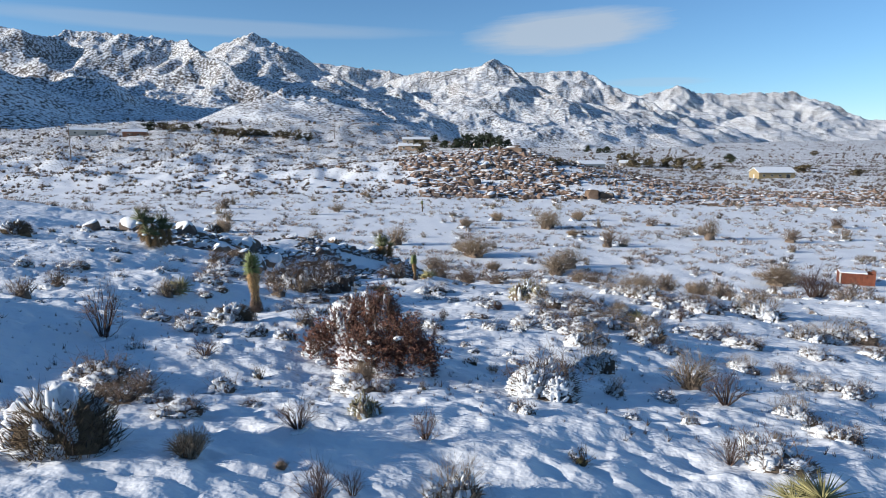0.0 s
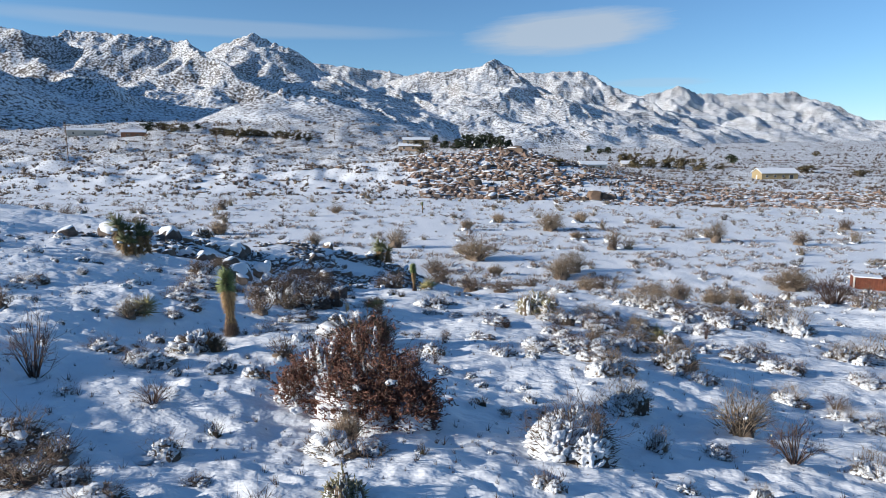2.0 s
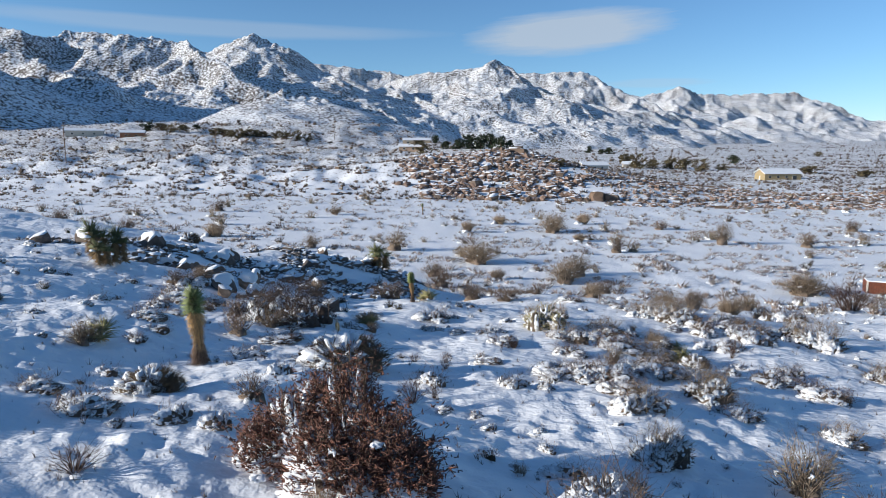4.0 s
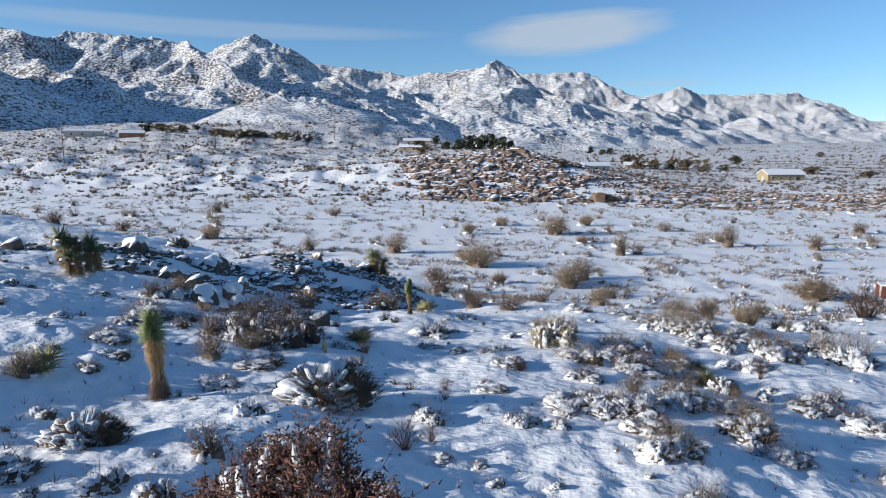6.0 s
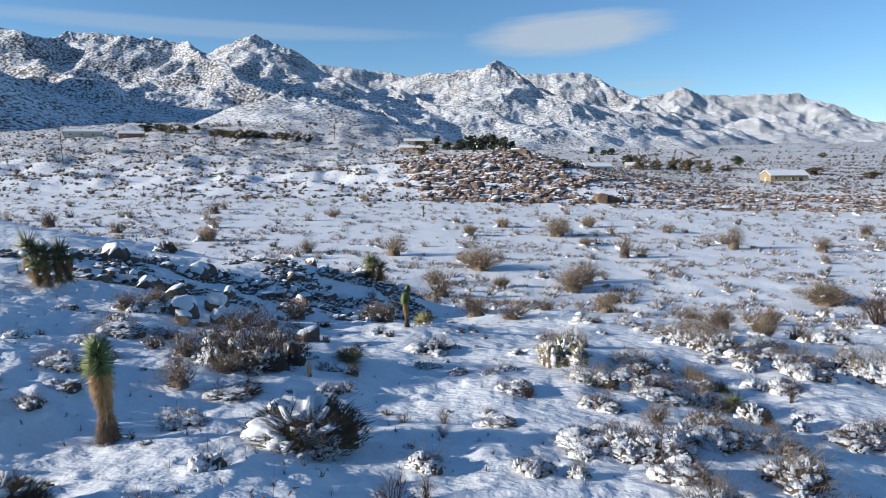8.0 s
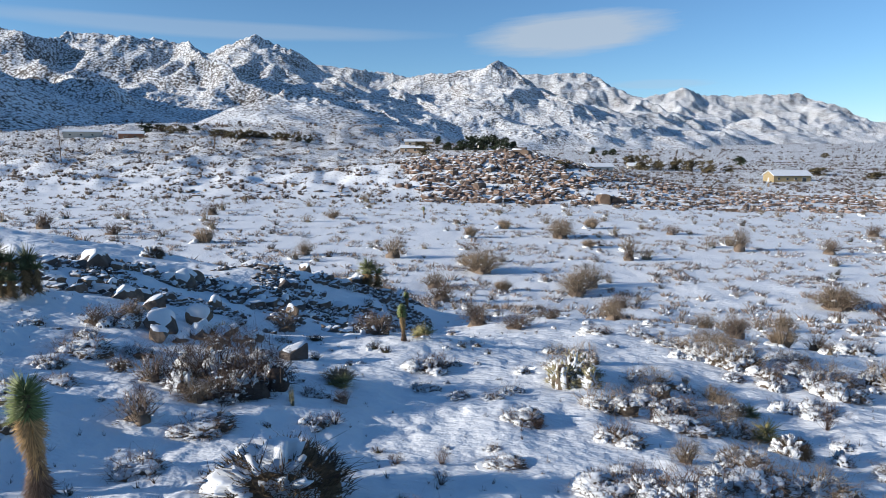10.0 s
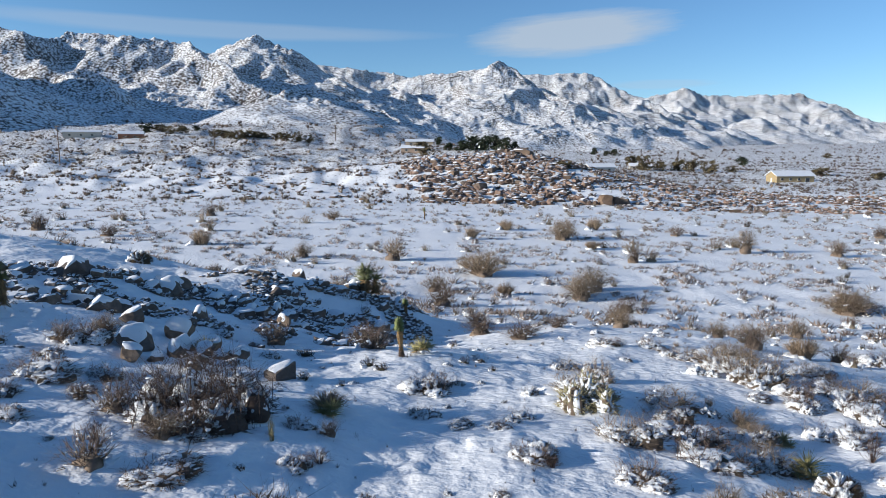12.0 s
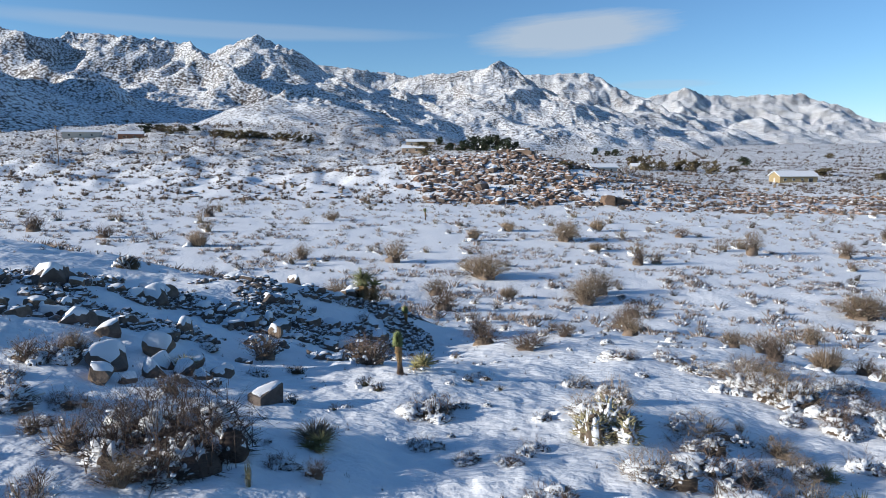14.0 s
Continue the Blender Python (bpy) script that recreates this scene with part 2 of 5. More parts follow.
def mountains(x, y):
    """Height of the mountains: crests that fall away to both sides, cut by gullies and spurs."""
    base = plain_level(x, y)
    wx = x + 45 * fbm(x / 300, y / 300, 3, 61)
    wy = y + 45 * fbm(x / 300, y / 300, 3, 71)
    gully = np.abs(perlin(wx / 230, wy / 230, 81)) + 0.4 * np.abs(perlin(wx / 100, wy / 100, 82)) + 0.13 * np.abs(perlin(wx / 45, wy / 45, 83))
    rough = fbm(x / 26, y / 26, 4, 91)
    bx, by = x + 22 * fbm(x / 110, y / 110, 3, 101), y + 22 * fbm(x / 110, y / 110, 3, 111)
    out = base - 30
    for name, crest in RIDGES.items():
        fall = 1.85 if name.startswith("left") else 2.2
        line = [(d * math.sin(radians(a)), d * math.cos(radians(a)), z) for a, d, z in crest]
        best = np.full(x.shape, -50.0)
        for (x0, y0, z0), (x1, y1, z1) in zip(line, line[1:]):
            ux, uy = x1 - x0, y1 - y0
            t = np.clip(((bx - x0) * ux + (by - y0) * uy) / (ux * ux + uy * uy), 0, 1)
            off = np.hypot(bx - x0 - t * ux, by - y0 - t * uy)
            h = np.maximum(z0 + t * (z1 - z0) - base, 1.0)
            r = off / (fall * h + 40)
            side = np.clip(r * 3, 0, 1) * np.clip(1.15 - r, 0, 1)
            v = h * (1 - r) * (1 - 0.18 * np.clip(r * (1 - r) * 4, 0, 1)) + h * side * (0.04 - 0.25 * gully)
            best = np.maximum(best, v)
        out = np.maximum(out, base + best)
    over_base = smooth(0, 40, out - base)
    crag = np.maximum(0, fbm(x / 12, y / 12, 2, 97)) * (1 + 1.2 * np.clip(fbm(x / 90, y / 90, 2, 98), -0.6, 1))
    return out + over_base * (4.5 * ridged(x / 80, y / 80, 3, 95) - 2.0 + 1.7 * rough + 2.4 * crag)


ma = np.radians(np.concatenate([np.arange(-66, -40.1, 0.75), np.arange(-40, 42.01, 0.09)]))
mr = np.geomspace(600, 3300, 430)
R, A = np.meshgrid(mr, ma, indexing="ij")
MX, MY = R * np.sin(A), R * np.cos(A)
MZ = mountains(MX, MY)
over = MZ > plain_level(MX, MY) - 8
tagged(new("mountain_range", grid_mesh("mountain_range", np.stack([MX, MY, MZ], -1), MOUNTAIN, over)),
       "rugged desert mountains dusted with snow, dark rock showing through", "mountains", kind="structure")


# ---- plants and stones: builders ----
STEM = plain("grey_brown_twigs", (0.17, 0.12, 0.09), 0.9, 0.4, 9, island=0.45)
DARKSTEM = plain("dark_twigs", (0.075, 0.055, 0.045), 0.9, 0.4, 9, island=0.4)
RUSSET = plain("russet_stems", (0.1, 0.065, 0.05), 0.9, 0.4, 9, island=0.45)
STRAW = plain("dry_straw", (0.27, 0.205, 0.14), 0.85, 0.3, 9, island=0.45)
REDLEAF = plain("rust_red_leaves", (0.125, 0.058, 0.04), 0.8, 0.4, 9, island=0.5)
OLIVE = plain("dark_olive_leaves", (0.06, 0.055, 0.025), 0.8, 0.4, 9, island=0.5)
SAGE = plain("grey_sage_leaves", (0.2, 0.18, 0.13), 0.85, 0.35, 9, island=0.45)
BLADE = plain("yucca_blade", (0.23, 0.21, 0.09), 0.6, 0.35, 9, island=0.45)
# shade inside the shrubs, put into the colour of their inner twigs
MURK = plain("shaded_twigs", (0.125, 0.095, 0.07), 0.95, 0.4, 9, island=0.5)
EVERGREEN = plain("evergreen_twigs", (0.1, 0.072, 0.043), 0.9, 0.4, 9, island=0.5)
GREEN = plain("yucca_green", (0.17, 0.2, 0.075), 0.6, 0.35, 9, island=0.4)
SKIRT = plain("dead_yucca_leaves", (0.46, 0.31, 0.15), 0.85, 0.35, 9, island=0.45)
DARK_GREEN = plain("dark_yucca_green", (0.11, 0.12, 0.05), 0.6, 0.35, 9, island=0.4)
BROWN_SKIRT = plain("brown_dead_leaves", (0.24, 0.165, 0.085), 0.9, 0.35, 9, island=0.45)
CHOLLA_GREEN = plain("pale_cactus", (0.25, 0.225, 0.13), 0.8, 0.3, 12, island=0.3)
BARK = plain("bark", (0.12, 0.085, 0.06), 0.95, 0.4, 8, 0.02)
CAP = snow_material("clinging_snow", 0.03)


def ico(level):
    bm = bmesh.new()
    bmesh.ops.create_icosphere(bm, subdivisions=level, radius=1.0)
    bm.verts.index_update()
    v = np.array([tuple(p.co) for p in bm.verts])
    q = np.array([[p.index for p in fc.verts] for fc in bm.faces])
    bm.free()
    return v, q


BALL = {k: ico(k) for k in (1, 2, 3, 4, 5)}


class Pile:
    """Gathers small pieces into the arrays of one mesh."""

    def __init__(self, seed):
        self.v, self.f, self.n, self.r = [], [], 0, np.random.default_rng(seed)

    def add(self, v, f):
        self.v.append(v)
        self.f.append(np.asarray(f) + self.n)
        self.n += len(v)

    def spike(self, a, b, w, w2=0.0):
        """A three-sided tapering stem or leaf from a to b."""
        a, b = np.asarray(a, float), np.asarray(b, float)
        d = b - a
        d = d / (np.linalg.norm(d) + 1e-9)
        s = np.cross(d, (0.3, 0.2, 1.0) if abs(d[2]) < 0.9 else (1.0, 0.1, 0.0))
        s = s / np.linalg.norm(s)
        t = np.cross(d, s)
        ring = [s, -0.5 * s + 0.87 * t, -0.5 * s - 0.87 * t]
        if w2:
            v = np.array([a + w * k for k in ring] + [b + w2 * k for k in ring])
            self.add(v, [(0, 1, 4), (0, 4, 3), (1, 2, 5), (1, 5, 4), (2, 0, 3), (2, 3, 5)])
        else:
            self.add(np.array([a + w * k for k in ring] + [b]), [(0, 1, 3), (1, 2, 3), (2, 0, 3)])

    def leaf(self, c, size):
        """A small bent leaf of two triangles with thickness given by its fold."""
        d, e = self.r.normal(size=3), self.r.normal(size=3)
        d, e = d / np.linalg.norm(d) * size, e / np.linalg.norm(e) * size * 0.55
        self.add(np.array([c - d, c + e, c + d, c - e + np.cross(d, e) * 0.8 / size]), [(0, 1, 2), (0, 2, 3)])

    def blob(self, c, r, flat=0.7, level=1, rough=0.18):
        v, q = BALL[level]
        k = self.r.uniform(-40, 40, 4)
        u, w = v[:, 0] + 0.6 * v[:, 2], v[:, 1] - 0.7 * v[:, 2]
        bulge = 1 + rough * 1.6 * perlin(u * 1.4 + k[0], w * 1.4 + k[1]) + rough * 1.1 * perlin(w * 2.9 + k[2], u * 2.9 + k[3])
        s = np.array([r * self.r.uniform(0.7, 1.4), r * self.r.uniform(0.7, 1.4), r * flat])
        t = self.r.uniform(0, math.tau)
        p = v * (bulge * self.r.uniform(0.72, 1.25, len(v)))[:, None] * s
        p = np.stack([p[:, 0] * math.cos(t) - p[:, 1] * math.sin(t), p[:, 0] * math.sin(t) + p[:, 1] * math.cos(t), p[:, 2]], 1)
        self.add(np.asarray(c) + p, q)

    def finger(self, c, a, droop, r, level):
        """A lump of snow drawn out along a bowed twig that points outwards at a."""
        v, q = BALL[level]
        k = self.r.uniform(-40, 40, 2)
        r = r * self.r.uniform(0.5, 1.5)
        p = v * (self.r.uniform(0.62, 1.35, len(v)) * (1 + 0.7 * perlin(v[:, 0] * 1.7 + k[0] + v[:, 2], v[:, 1] * 1.7 + k[1] - v[:, 2])))[:, None] * np.array([r * self.r.uniform(1.0, 2.1), r, r * 1.3])
        a, e = a + self.r.normal(0, 0.4), -droop * self.r.uniform(0.4, 1.1)
        x, z = p[:, 0] * math.cos(e) - p[:, 2] * math.sin(e), p[:, 0] * math.sin(e) + p[:, 2] * math.cos(e)
        p = np.stack([x * math.cos(a) - p[:, 1] * math.sin(a), x * math.sin(a) + p[:, 1] * math.cos(a), z], 1)
        self.add(np.asarray(c) + p, q)
        for j in range(2):
            self.add(np.asarray(c) + self.r.normal(0, 0.75 * r, 3) * (1, 1, 0.5) + p[:, (1, 0, 2)] * self.r.uniform(0.4, 0.75), q[:, ::-1])

    def dome(self, c, rx, ry, rz, level=3, rough=0.3, cut=-0.1, ragged=0.0):
        """A lumpy sheet over the top of a mound; ragged lets its rim run up and down."""
        v, q = BALL[level]
        k = self.r.uniform(-40, 40, 4)
        u, w = v[:, 0] + 0.5 * v[:, 2], v[:, 1] - 0.5 * v[:, 2]
        bulge = 1 + rough * perlin(u * 1.7 + k[0], w * 1.7 + k[1]) + rough * 0.6 * perlin(w * 4.1 + k[2], u * 4.1 + k[3]) + 0.16 * rough * self.r.normal(0, 1, len(v)).clip(-1.5, 1.5)
        rim = cut + ragged * perlin(u * 2.6 + k[2], w * 2.6 + k[1])
        keep = (v[:, 2] > rim)[q].any(1)
        self.add(np.asarray(c) + v * bulge[:, None] * np.array([rx, ry, rz]), q[keep])

    def blanket(self, c, rx, ry, rz, level=4, cover=0.0, top=0.5, sunward=0.3, sunk=0.7):
        """Snow settled on a rounded shrub: billowy patches that rise out of its twigs and sink between them."""
        v, q = BALL[level]
        k = self.r.uniform(-40, 40, 6)
        flat = np.array([1.0, ry / rx, 1.25 * rz / rx])

        def lumpy(size, i):
            x, y, z = (v * flat * size).T + k[i]
            return (perlin(x, y) + perlin(y + 11, z) + perlin(z + 5, x)) / 1.6

        # more snow towards -x: lit and shaded sides put into the cover
        mask = cover + 0.55 * lumpy(2.0, 0) + 0.8 * lumpy(4.6, 1) + top * (v[:, 2] - 0.45) - sunward * v[:, 0]
        rise = smooth(-0.06, 0.16, mask)
        puff = 0.1 * (0.6 - np.abs(lumpy(5.5, 2)) * 1.7) + 0.05 * (0.6 - np.abs(lumpy(11.0, 3)) * 1.7)
        r = sunk + rise * (1.0 - sunk + puff) + 0.06 * lumpy(1.3, 4)
        keep = (v[:, 2] > -0.25)[q].all(1)
        self.add(np.asarray(c) + v * r[:, None] * np.array([rx, ry, rz]), q[keep])

    def thatch(self, c, rx, ry, rz, n, length, w, droop=0.0):
        """Short twigs that fill the outer part of a rounded shrub and point outwards."""
        for k in range(n):
            a, el, o = self.r.uniform(0, math.tau), math.asin(self.r.uniform(-0.05, 1.0)), self.r.uniform(0.62, 0.97)
            d = np.array([math.cos(a) * math.cos(el), math.sin(a) * math.cos(el), math.sin(el)])
            p = np.asarray(c) + d * o * np.array([rx, ry, rz])
            t = d + self.r.normal(0, 0.45, 3) + np.array([0, 0, 0.35 - droop])
            self.spike(p, p + t / np.linalg.norm(t) * length * self.r.uniform(0.5, 1.3), w)

    def mesh(self, name, material, shade=True):
        tri = np.concatenate([np.asarray(f).reshape(-1, 3) for f in self.f])
        return mesh_of(name, np.concatenate(self.v), tri, material, shade)


def part(name, pile, material, parent, label="", shade=True):
    ob = new(name, pile.mesh(name, material, shade))
    ob.parent = parent
    return tagged(ob, label, kind="stuff" if name in ("snow_cap", "foliage", "dry_foliage", "branchwork", "grass") else "")


def branching(pile, tips, base, height, width, n, forks, w, lean=0.0, twigs=None):
    """n stems that fork; tips gathers the twig ends."""
    r = pile.r
    for k in range(n):
        a, out = r.uniform(0, math.tau), r.uniform(0.1, 1.0) ** 0.7
        p = np.array([math.cos(a), math.sin(a), 0]) * base * width * r.uniform(0, 1)
        end = np.array([math.cos(a) * out * width * 0.5 + lean, math.sin(a) * out * width * 0.5, height * (1 - 0.55 * out ** 2) * r.uniform(0.7, 1.05)])
        mid = p + (end - p) * 0.5 + r.normal(0, 0.05 * width, 3) + np.array([0, 0, 0.1 * height])
        pile.spike(p, mid, w, w * 0.7)
        pile.spike(mid, end, w * 0.7, w * 0.25 if forks else 0.0)
        tips.append(end)
        if twigs is not None:
            twigs.append((p + (mid - p) * 0.4, mid))
            twigs.append((mid, end))
        for j in range(forks):
            s = mid + (end - mid) * r.uniform(0.0, 0.8)
            e = s + (end - mid) * r.uniform(0.4, 0.8) + r.normal(0, 0.13 * width, 3)
            e[2] = max(e[2], 0.04)
            pile.spike(s, e, w * 0.45, 0.0)
            tips.append(e)
            if twigs is not None:
                twigs.append((s, e))


# every builder makes a plant about one metre wide and one high, on the ground at the origin
def brush(seed, stem=STEM, leaves=SAGE, snow=50, twigs=48, forks=4, leaf=150, label="grey-brown desert shrub with snow caught in its twigs", w=0.0065, lump=(0.009, 0.028)):
    root = tagged(new("shrub"), label, "shrub")
    tips, p = [], Pile(seed)
    branching(p, tips, 0.12, 0.95, 1.0, twigs, forks, w)
    part("branchwork", p, stem, root)
    r, tips = np.random.default_rng(seed + 1), np.array(tips)
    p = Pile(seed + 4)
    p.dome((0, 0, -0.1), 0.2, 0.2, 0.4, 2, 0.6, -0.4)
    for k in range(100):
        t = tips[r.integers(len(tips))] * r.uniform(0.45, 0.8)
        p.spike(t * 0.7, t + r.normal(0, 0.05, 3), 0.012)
    part("foliage", p, MURK, root, "inner twigs coloured as shaded")
    if leaf:
        p = Pile(seed + 2)
        for k in range(leaf):
            t = tips[r.integers(len(tips))]
            p.leaf(t * r.uniform(0.5, 1.0) + r.normal(0, 0.03, 3), r.uniform(0.012, 0.03))
        part("foliage", p, leaves, root)
    if snow:
        p = Pile(seed + 3)
        for k in range(snow // 2):
            t = tips[r.integers(len(tips))] * r.uniform(0.6, 0.9)
            t[2] = max(t[2], 0.05)
            p.finger(t, math.atan2(t[1], t[0]), 0.6, r.uniform(*lump) * 0.8, 1)
        for k in range(4 if snow > 20 else 0):
            a, o = r.uniform(0, math.tau), r.uniform(0.1, 0.3)
            p.blanket((o * math.cos(a) - 0.05, o * math.sin(a), -0.04), r.uniform(0.2, 0.34), r.uniform(0.2, 0.34), r.uniform(0.1, 0.26), 3, -0.4, 0.5, 0.3, 0.4)
        part("snow_cap", p, CAP, root, "patches of settled snow")
    return root


def mound(seed, lobes=5, label="low shrub bowed under thick clumps of snow", stems=40, level=4, cover=-0.12, thatch=460, wild=0.08, stem=STEM, name="snowy_shrub"):
    """Several rounded lobes of twigs, each with its own settled snow."""
    root = tagged(new(name), label, "shrub")
    r = np.random.default_rng(seed + 1)
    spots = [(0.0, 0.0, 0.34, 0.52)]
    for k in range(lobes - 1):
        a, o = r.uniform(0, math.tau), r.uniform(0.18, 0.36)
        spots.append((o * math.cos(a), o * math.sin(a), r.uniform(0.16, 0.3), r.uniform(0.22, 0.62)))
    tips, p = [], Pile(seed)
    branching(p, tips, 0.3, 1.0 + wild, 1.1, stems, 5, 0.005)
    part("branchwork", p, stem, root)
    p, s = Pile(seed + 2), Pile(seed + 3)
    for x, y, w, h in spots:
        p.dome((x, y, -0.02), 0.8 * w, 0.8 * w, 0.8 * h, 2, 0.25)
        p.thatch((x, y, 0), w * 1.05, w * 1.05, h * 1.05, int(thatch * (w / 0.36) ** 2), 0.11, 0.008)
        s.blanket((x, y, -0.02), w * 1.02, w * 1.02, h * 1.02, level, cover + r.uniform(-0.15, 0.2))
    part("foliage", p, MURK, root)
    # snow heaped round the foot, more towards the sun to draw its lit side
    s.blanket((-0.12, 0.0, -0.06), 0.52, 0.52, 0.15, level, 0.15, 0.2, 0.5, 0.3)
    part("snow_cap", s, CAP, root, "thick clumps of settled snow")
    return root


def thicket(seed):
    """Several dark rounded bushes grown into one, with bare twigs standing out all round."""
    root = tagged(new("shrub"), "wide tangled thicket of dark bare twigs holding some snow", "shrub")
    p, murk, s, tips = Pile(seed), Pile(seed + 1), Pile(seed + 2), []
    r = np.random.default_rng(seed + 5)
    branching(p, tips, 0.5, 1.05, 1.1, 150, 8, 0.0032)
    for k in range(13):
        a, o = k * 2.4, 0.12 + 0.3 * (k / 13) ** 0.6
        x, y, w, h = o * math.cos(a), o * math.sin(a), r.uniform(0.11, 0.2), r.uniform(0.3, 0.62) * (1.15 - o)
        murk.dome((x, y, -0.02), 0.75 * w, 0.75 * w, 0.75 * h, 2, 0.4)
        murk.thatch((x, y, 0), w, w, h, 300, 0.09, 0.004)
        s.blanket((x, y, -0.02), w, w, h, 4, -0.42, 0.6, 0.3)
    for k in range(40):
        t = tips[r.integers(len(tips))] * r.uniform(0.5, 0.85)
        s.finger(t, math.atan2(t[1], t[0]), 0.5, r.uniform(0.004, 0.011), 1)
    s.blanket((-0.05, -0.1, -0.04), 0.56, 0.5, 0.12, 5, -0.1, 0.2, 0.3, 0.2)
    part("branchwork", p, DARKSTEM, root)
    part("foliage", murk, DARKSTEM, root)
    part("snow_cap", s, CAP, root, "patches of settled snow")
    return root


def tuft(seed, blades=300, snow=3, colour=STRAW, label="clump of dry tan grass standing out of the snow", spread=0.55):
    root = tagged(new("grass_clump"), label, "grass")
    p = Pile(seed)
    for k in range(blades):
        a, o = p.r.uniform(0, math.tau), p.r.uniform(0, 1) ** 0.6
        b = np.array([math.cos(a), math.sin(a), 0]) * 0.17 * p.r.uniform(0, 1)
        tip = np.array([math.cos(a) * o * spread, math.sin(a) * o * spread, (1 - 0.5 * o * o) * p.r.uniform(0.6, 1.0)])
        mid = b + (tip - b) * 0.55 + np.array([0, 0, 0.12 * o])
        p.spike(b, mid, 0.007, 0.0055)
        p.spike(mid, tip + p.r.normal(0, 0.05, 3), 0.0055)
    part("grass", p, colour, root)
    p = Pile(seed + 3)
    r = p.r
    for k in range(snow):
        a, o = r.uniform(0, math.tau), r.uniform(0.05, 0.3)
        p.blanket((o * math.cos(a) - 0.06, o * math.sin(a), -0.05), r.uniform(0.22, 0.42), r.uniform(0.22, 0.42), r.uniform(0.15, 0.34), 3, 0.0, 0.3, 0.4, 0.35)
    part("snow_cap", p, CAP, root, "snow heaped round the base")
    return root


def bare(seed, label="bare leafless shrub of thin dark stems"):
    root = tagged(new("bare_shrub"), label, "shrub")
    tips, p = [], Pile(seed)
    branching(p, tips, 0.06, 1.0, 1.0, 38, 7, 0.008)
    part("branchwork", p, RUSSET, root)
    p = Pile(seed + 3)
    for k in range(5):
        a = p.r.uniform(0, math.tau)
        p.blob((0.12 * math.cos(a), 0.12 * math.sin(a), 0.02), p.r.uniform(0.06, 0.12), 0.5, 2)
    part("snow_cap", p, CAP, root, "snow round the foot")
    return root


def rust_bush(seed):
    root = tagged(new("large_shrub"), "large rust-red bush with curled leaves and clumps of snow", "shrub")
    p, murk, leaves, snow, tips, twigs = Pile(seed), Pile(seed + 1), Pile(seed + 2), Pile(seed + 3), [], []
    r = np.random.default_rng(seed + 5)
    lobes = ((-0.22, 0.0, 0.58, 0.78), (0.2, 0.05, 0.6, 0.72), (0.02, 0.12, 0.5, 1.0), (-0.36, -0.12, 0.38, 0.55), (0.34, -0.05, 0.4, 0.52), (0.0, -0.15, 0.5, 0.62), (-0.12, 0.1, 0.44, 0.9), (0.16, -0.16, 0.36, 0.5))
    for cx, cy, w, h in lobes:
        q, ends, runs = Pile(seed + int(cx * 100)), [], []
        branching(q, ends, 0.3, h, w, 26, 7, 0.005, 0.0, runs)
        at = np.array([cx, cy, 0])
        for v, f in zip(q.v, q.f):
            p.add(v + at, f - f.min())
        tips += [e + at for e in ends]
        twigs += [(a + at, b + at) for a, b in runs]
        murk.dome((cx, cy, 0), 0.27 * w, 0.27 * w, 0.55 * h, 2, 0.5)
        leaves.thatch((cx, cy, 0), 0.46 * w, 0.46 * w, 0.95 * h, int(3000 * w), 0.045, 0.0055)
        snow.blanket((cx, cy, -0.02), 0.46 * w, 0.46 * w, 0.86 * h, 5, -0.5, 0.1, 0.35, 0.74)
    part("branchwork", p, BARK, root)
    part("foliage", murk, MURK, root, "inner twigs coloured as shaded")
    for k in range(10500):
        a, b = twigs[r.integers(len(twigs))]
        c = a + (b - a) * r.uniform(0.1, 1.0) + r.normal(0, 0.006, 3)
        c[2] = max(c[2], 0.03)
        d = r.normal(0, 1, 3) + np.array([0, 0, 0.5])
        leaves.spike(c, c + d / np.linalg.norm(d) * r.uniform(0.016, 0.042), 0.0055)
    part("foliage", leaves, REDLEAF, root, "curled rust-red leaves")
    for k in range(90):
        t = tips[r.integers(len(tips))] * 0.95
        if t[0] > 0.0 and r.uniform() < 0.6:
            continue
        snow.finger(t * np.array([0.95, 0.95, r.uniform(0.6, 0.95)]), r.uniform(0, 6), 0.4, r.uniform(0.006, 0.017), 2)
    snow.blanket((-0.32, -0.12, -0.05), 0.3, 0.3, 0.2, 4, 0.0, 0.3, 0.3, 0.4)
    snow.blanket((0.0, -0.26, -0.05), 0.4, 0.18, 0.14, 4, 0.0, 0.3, 0.3, 0.4)
    part("snow_cap", snow, CAP, root, "clumps of clinging snow")
    return root


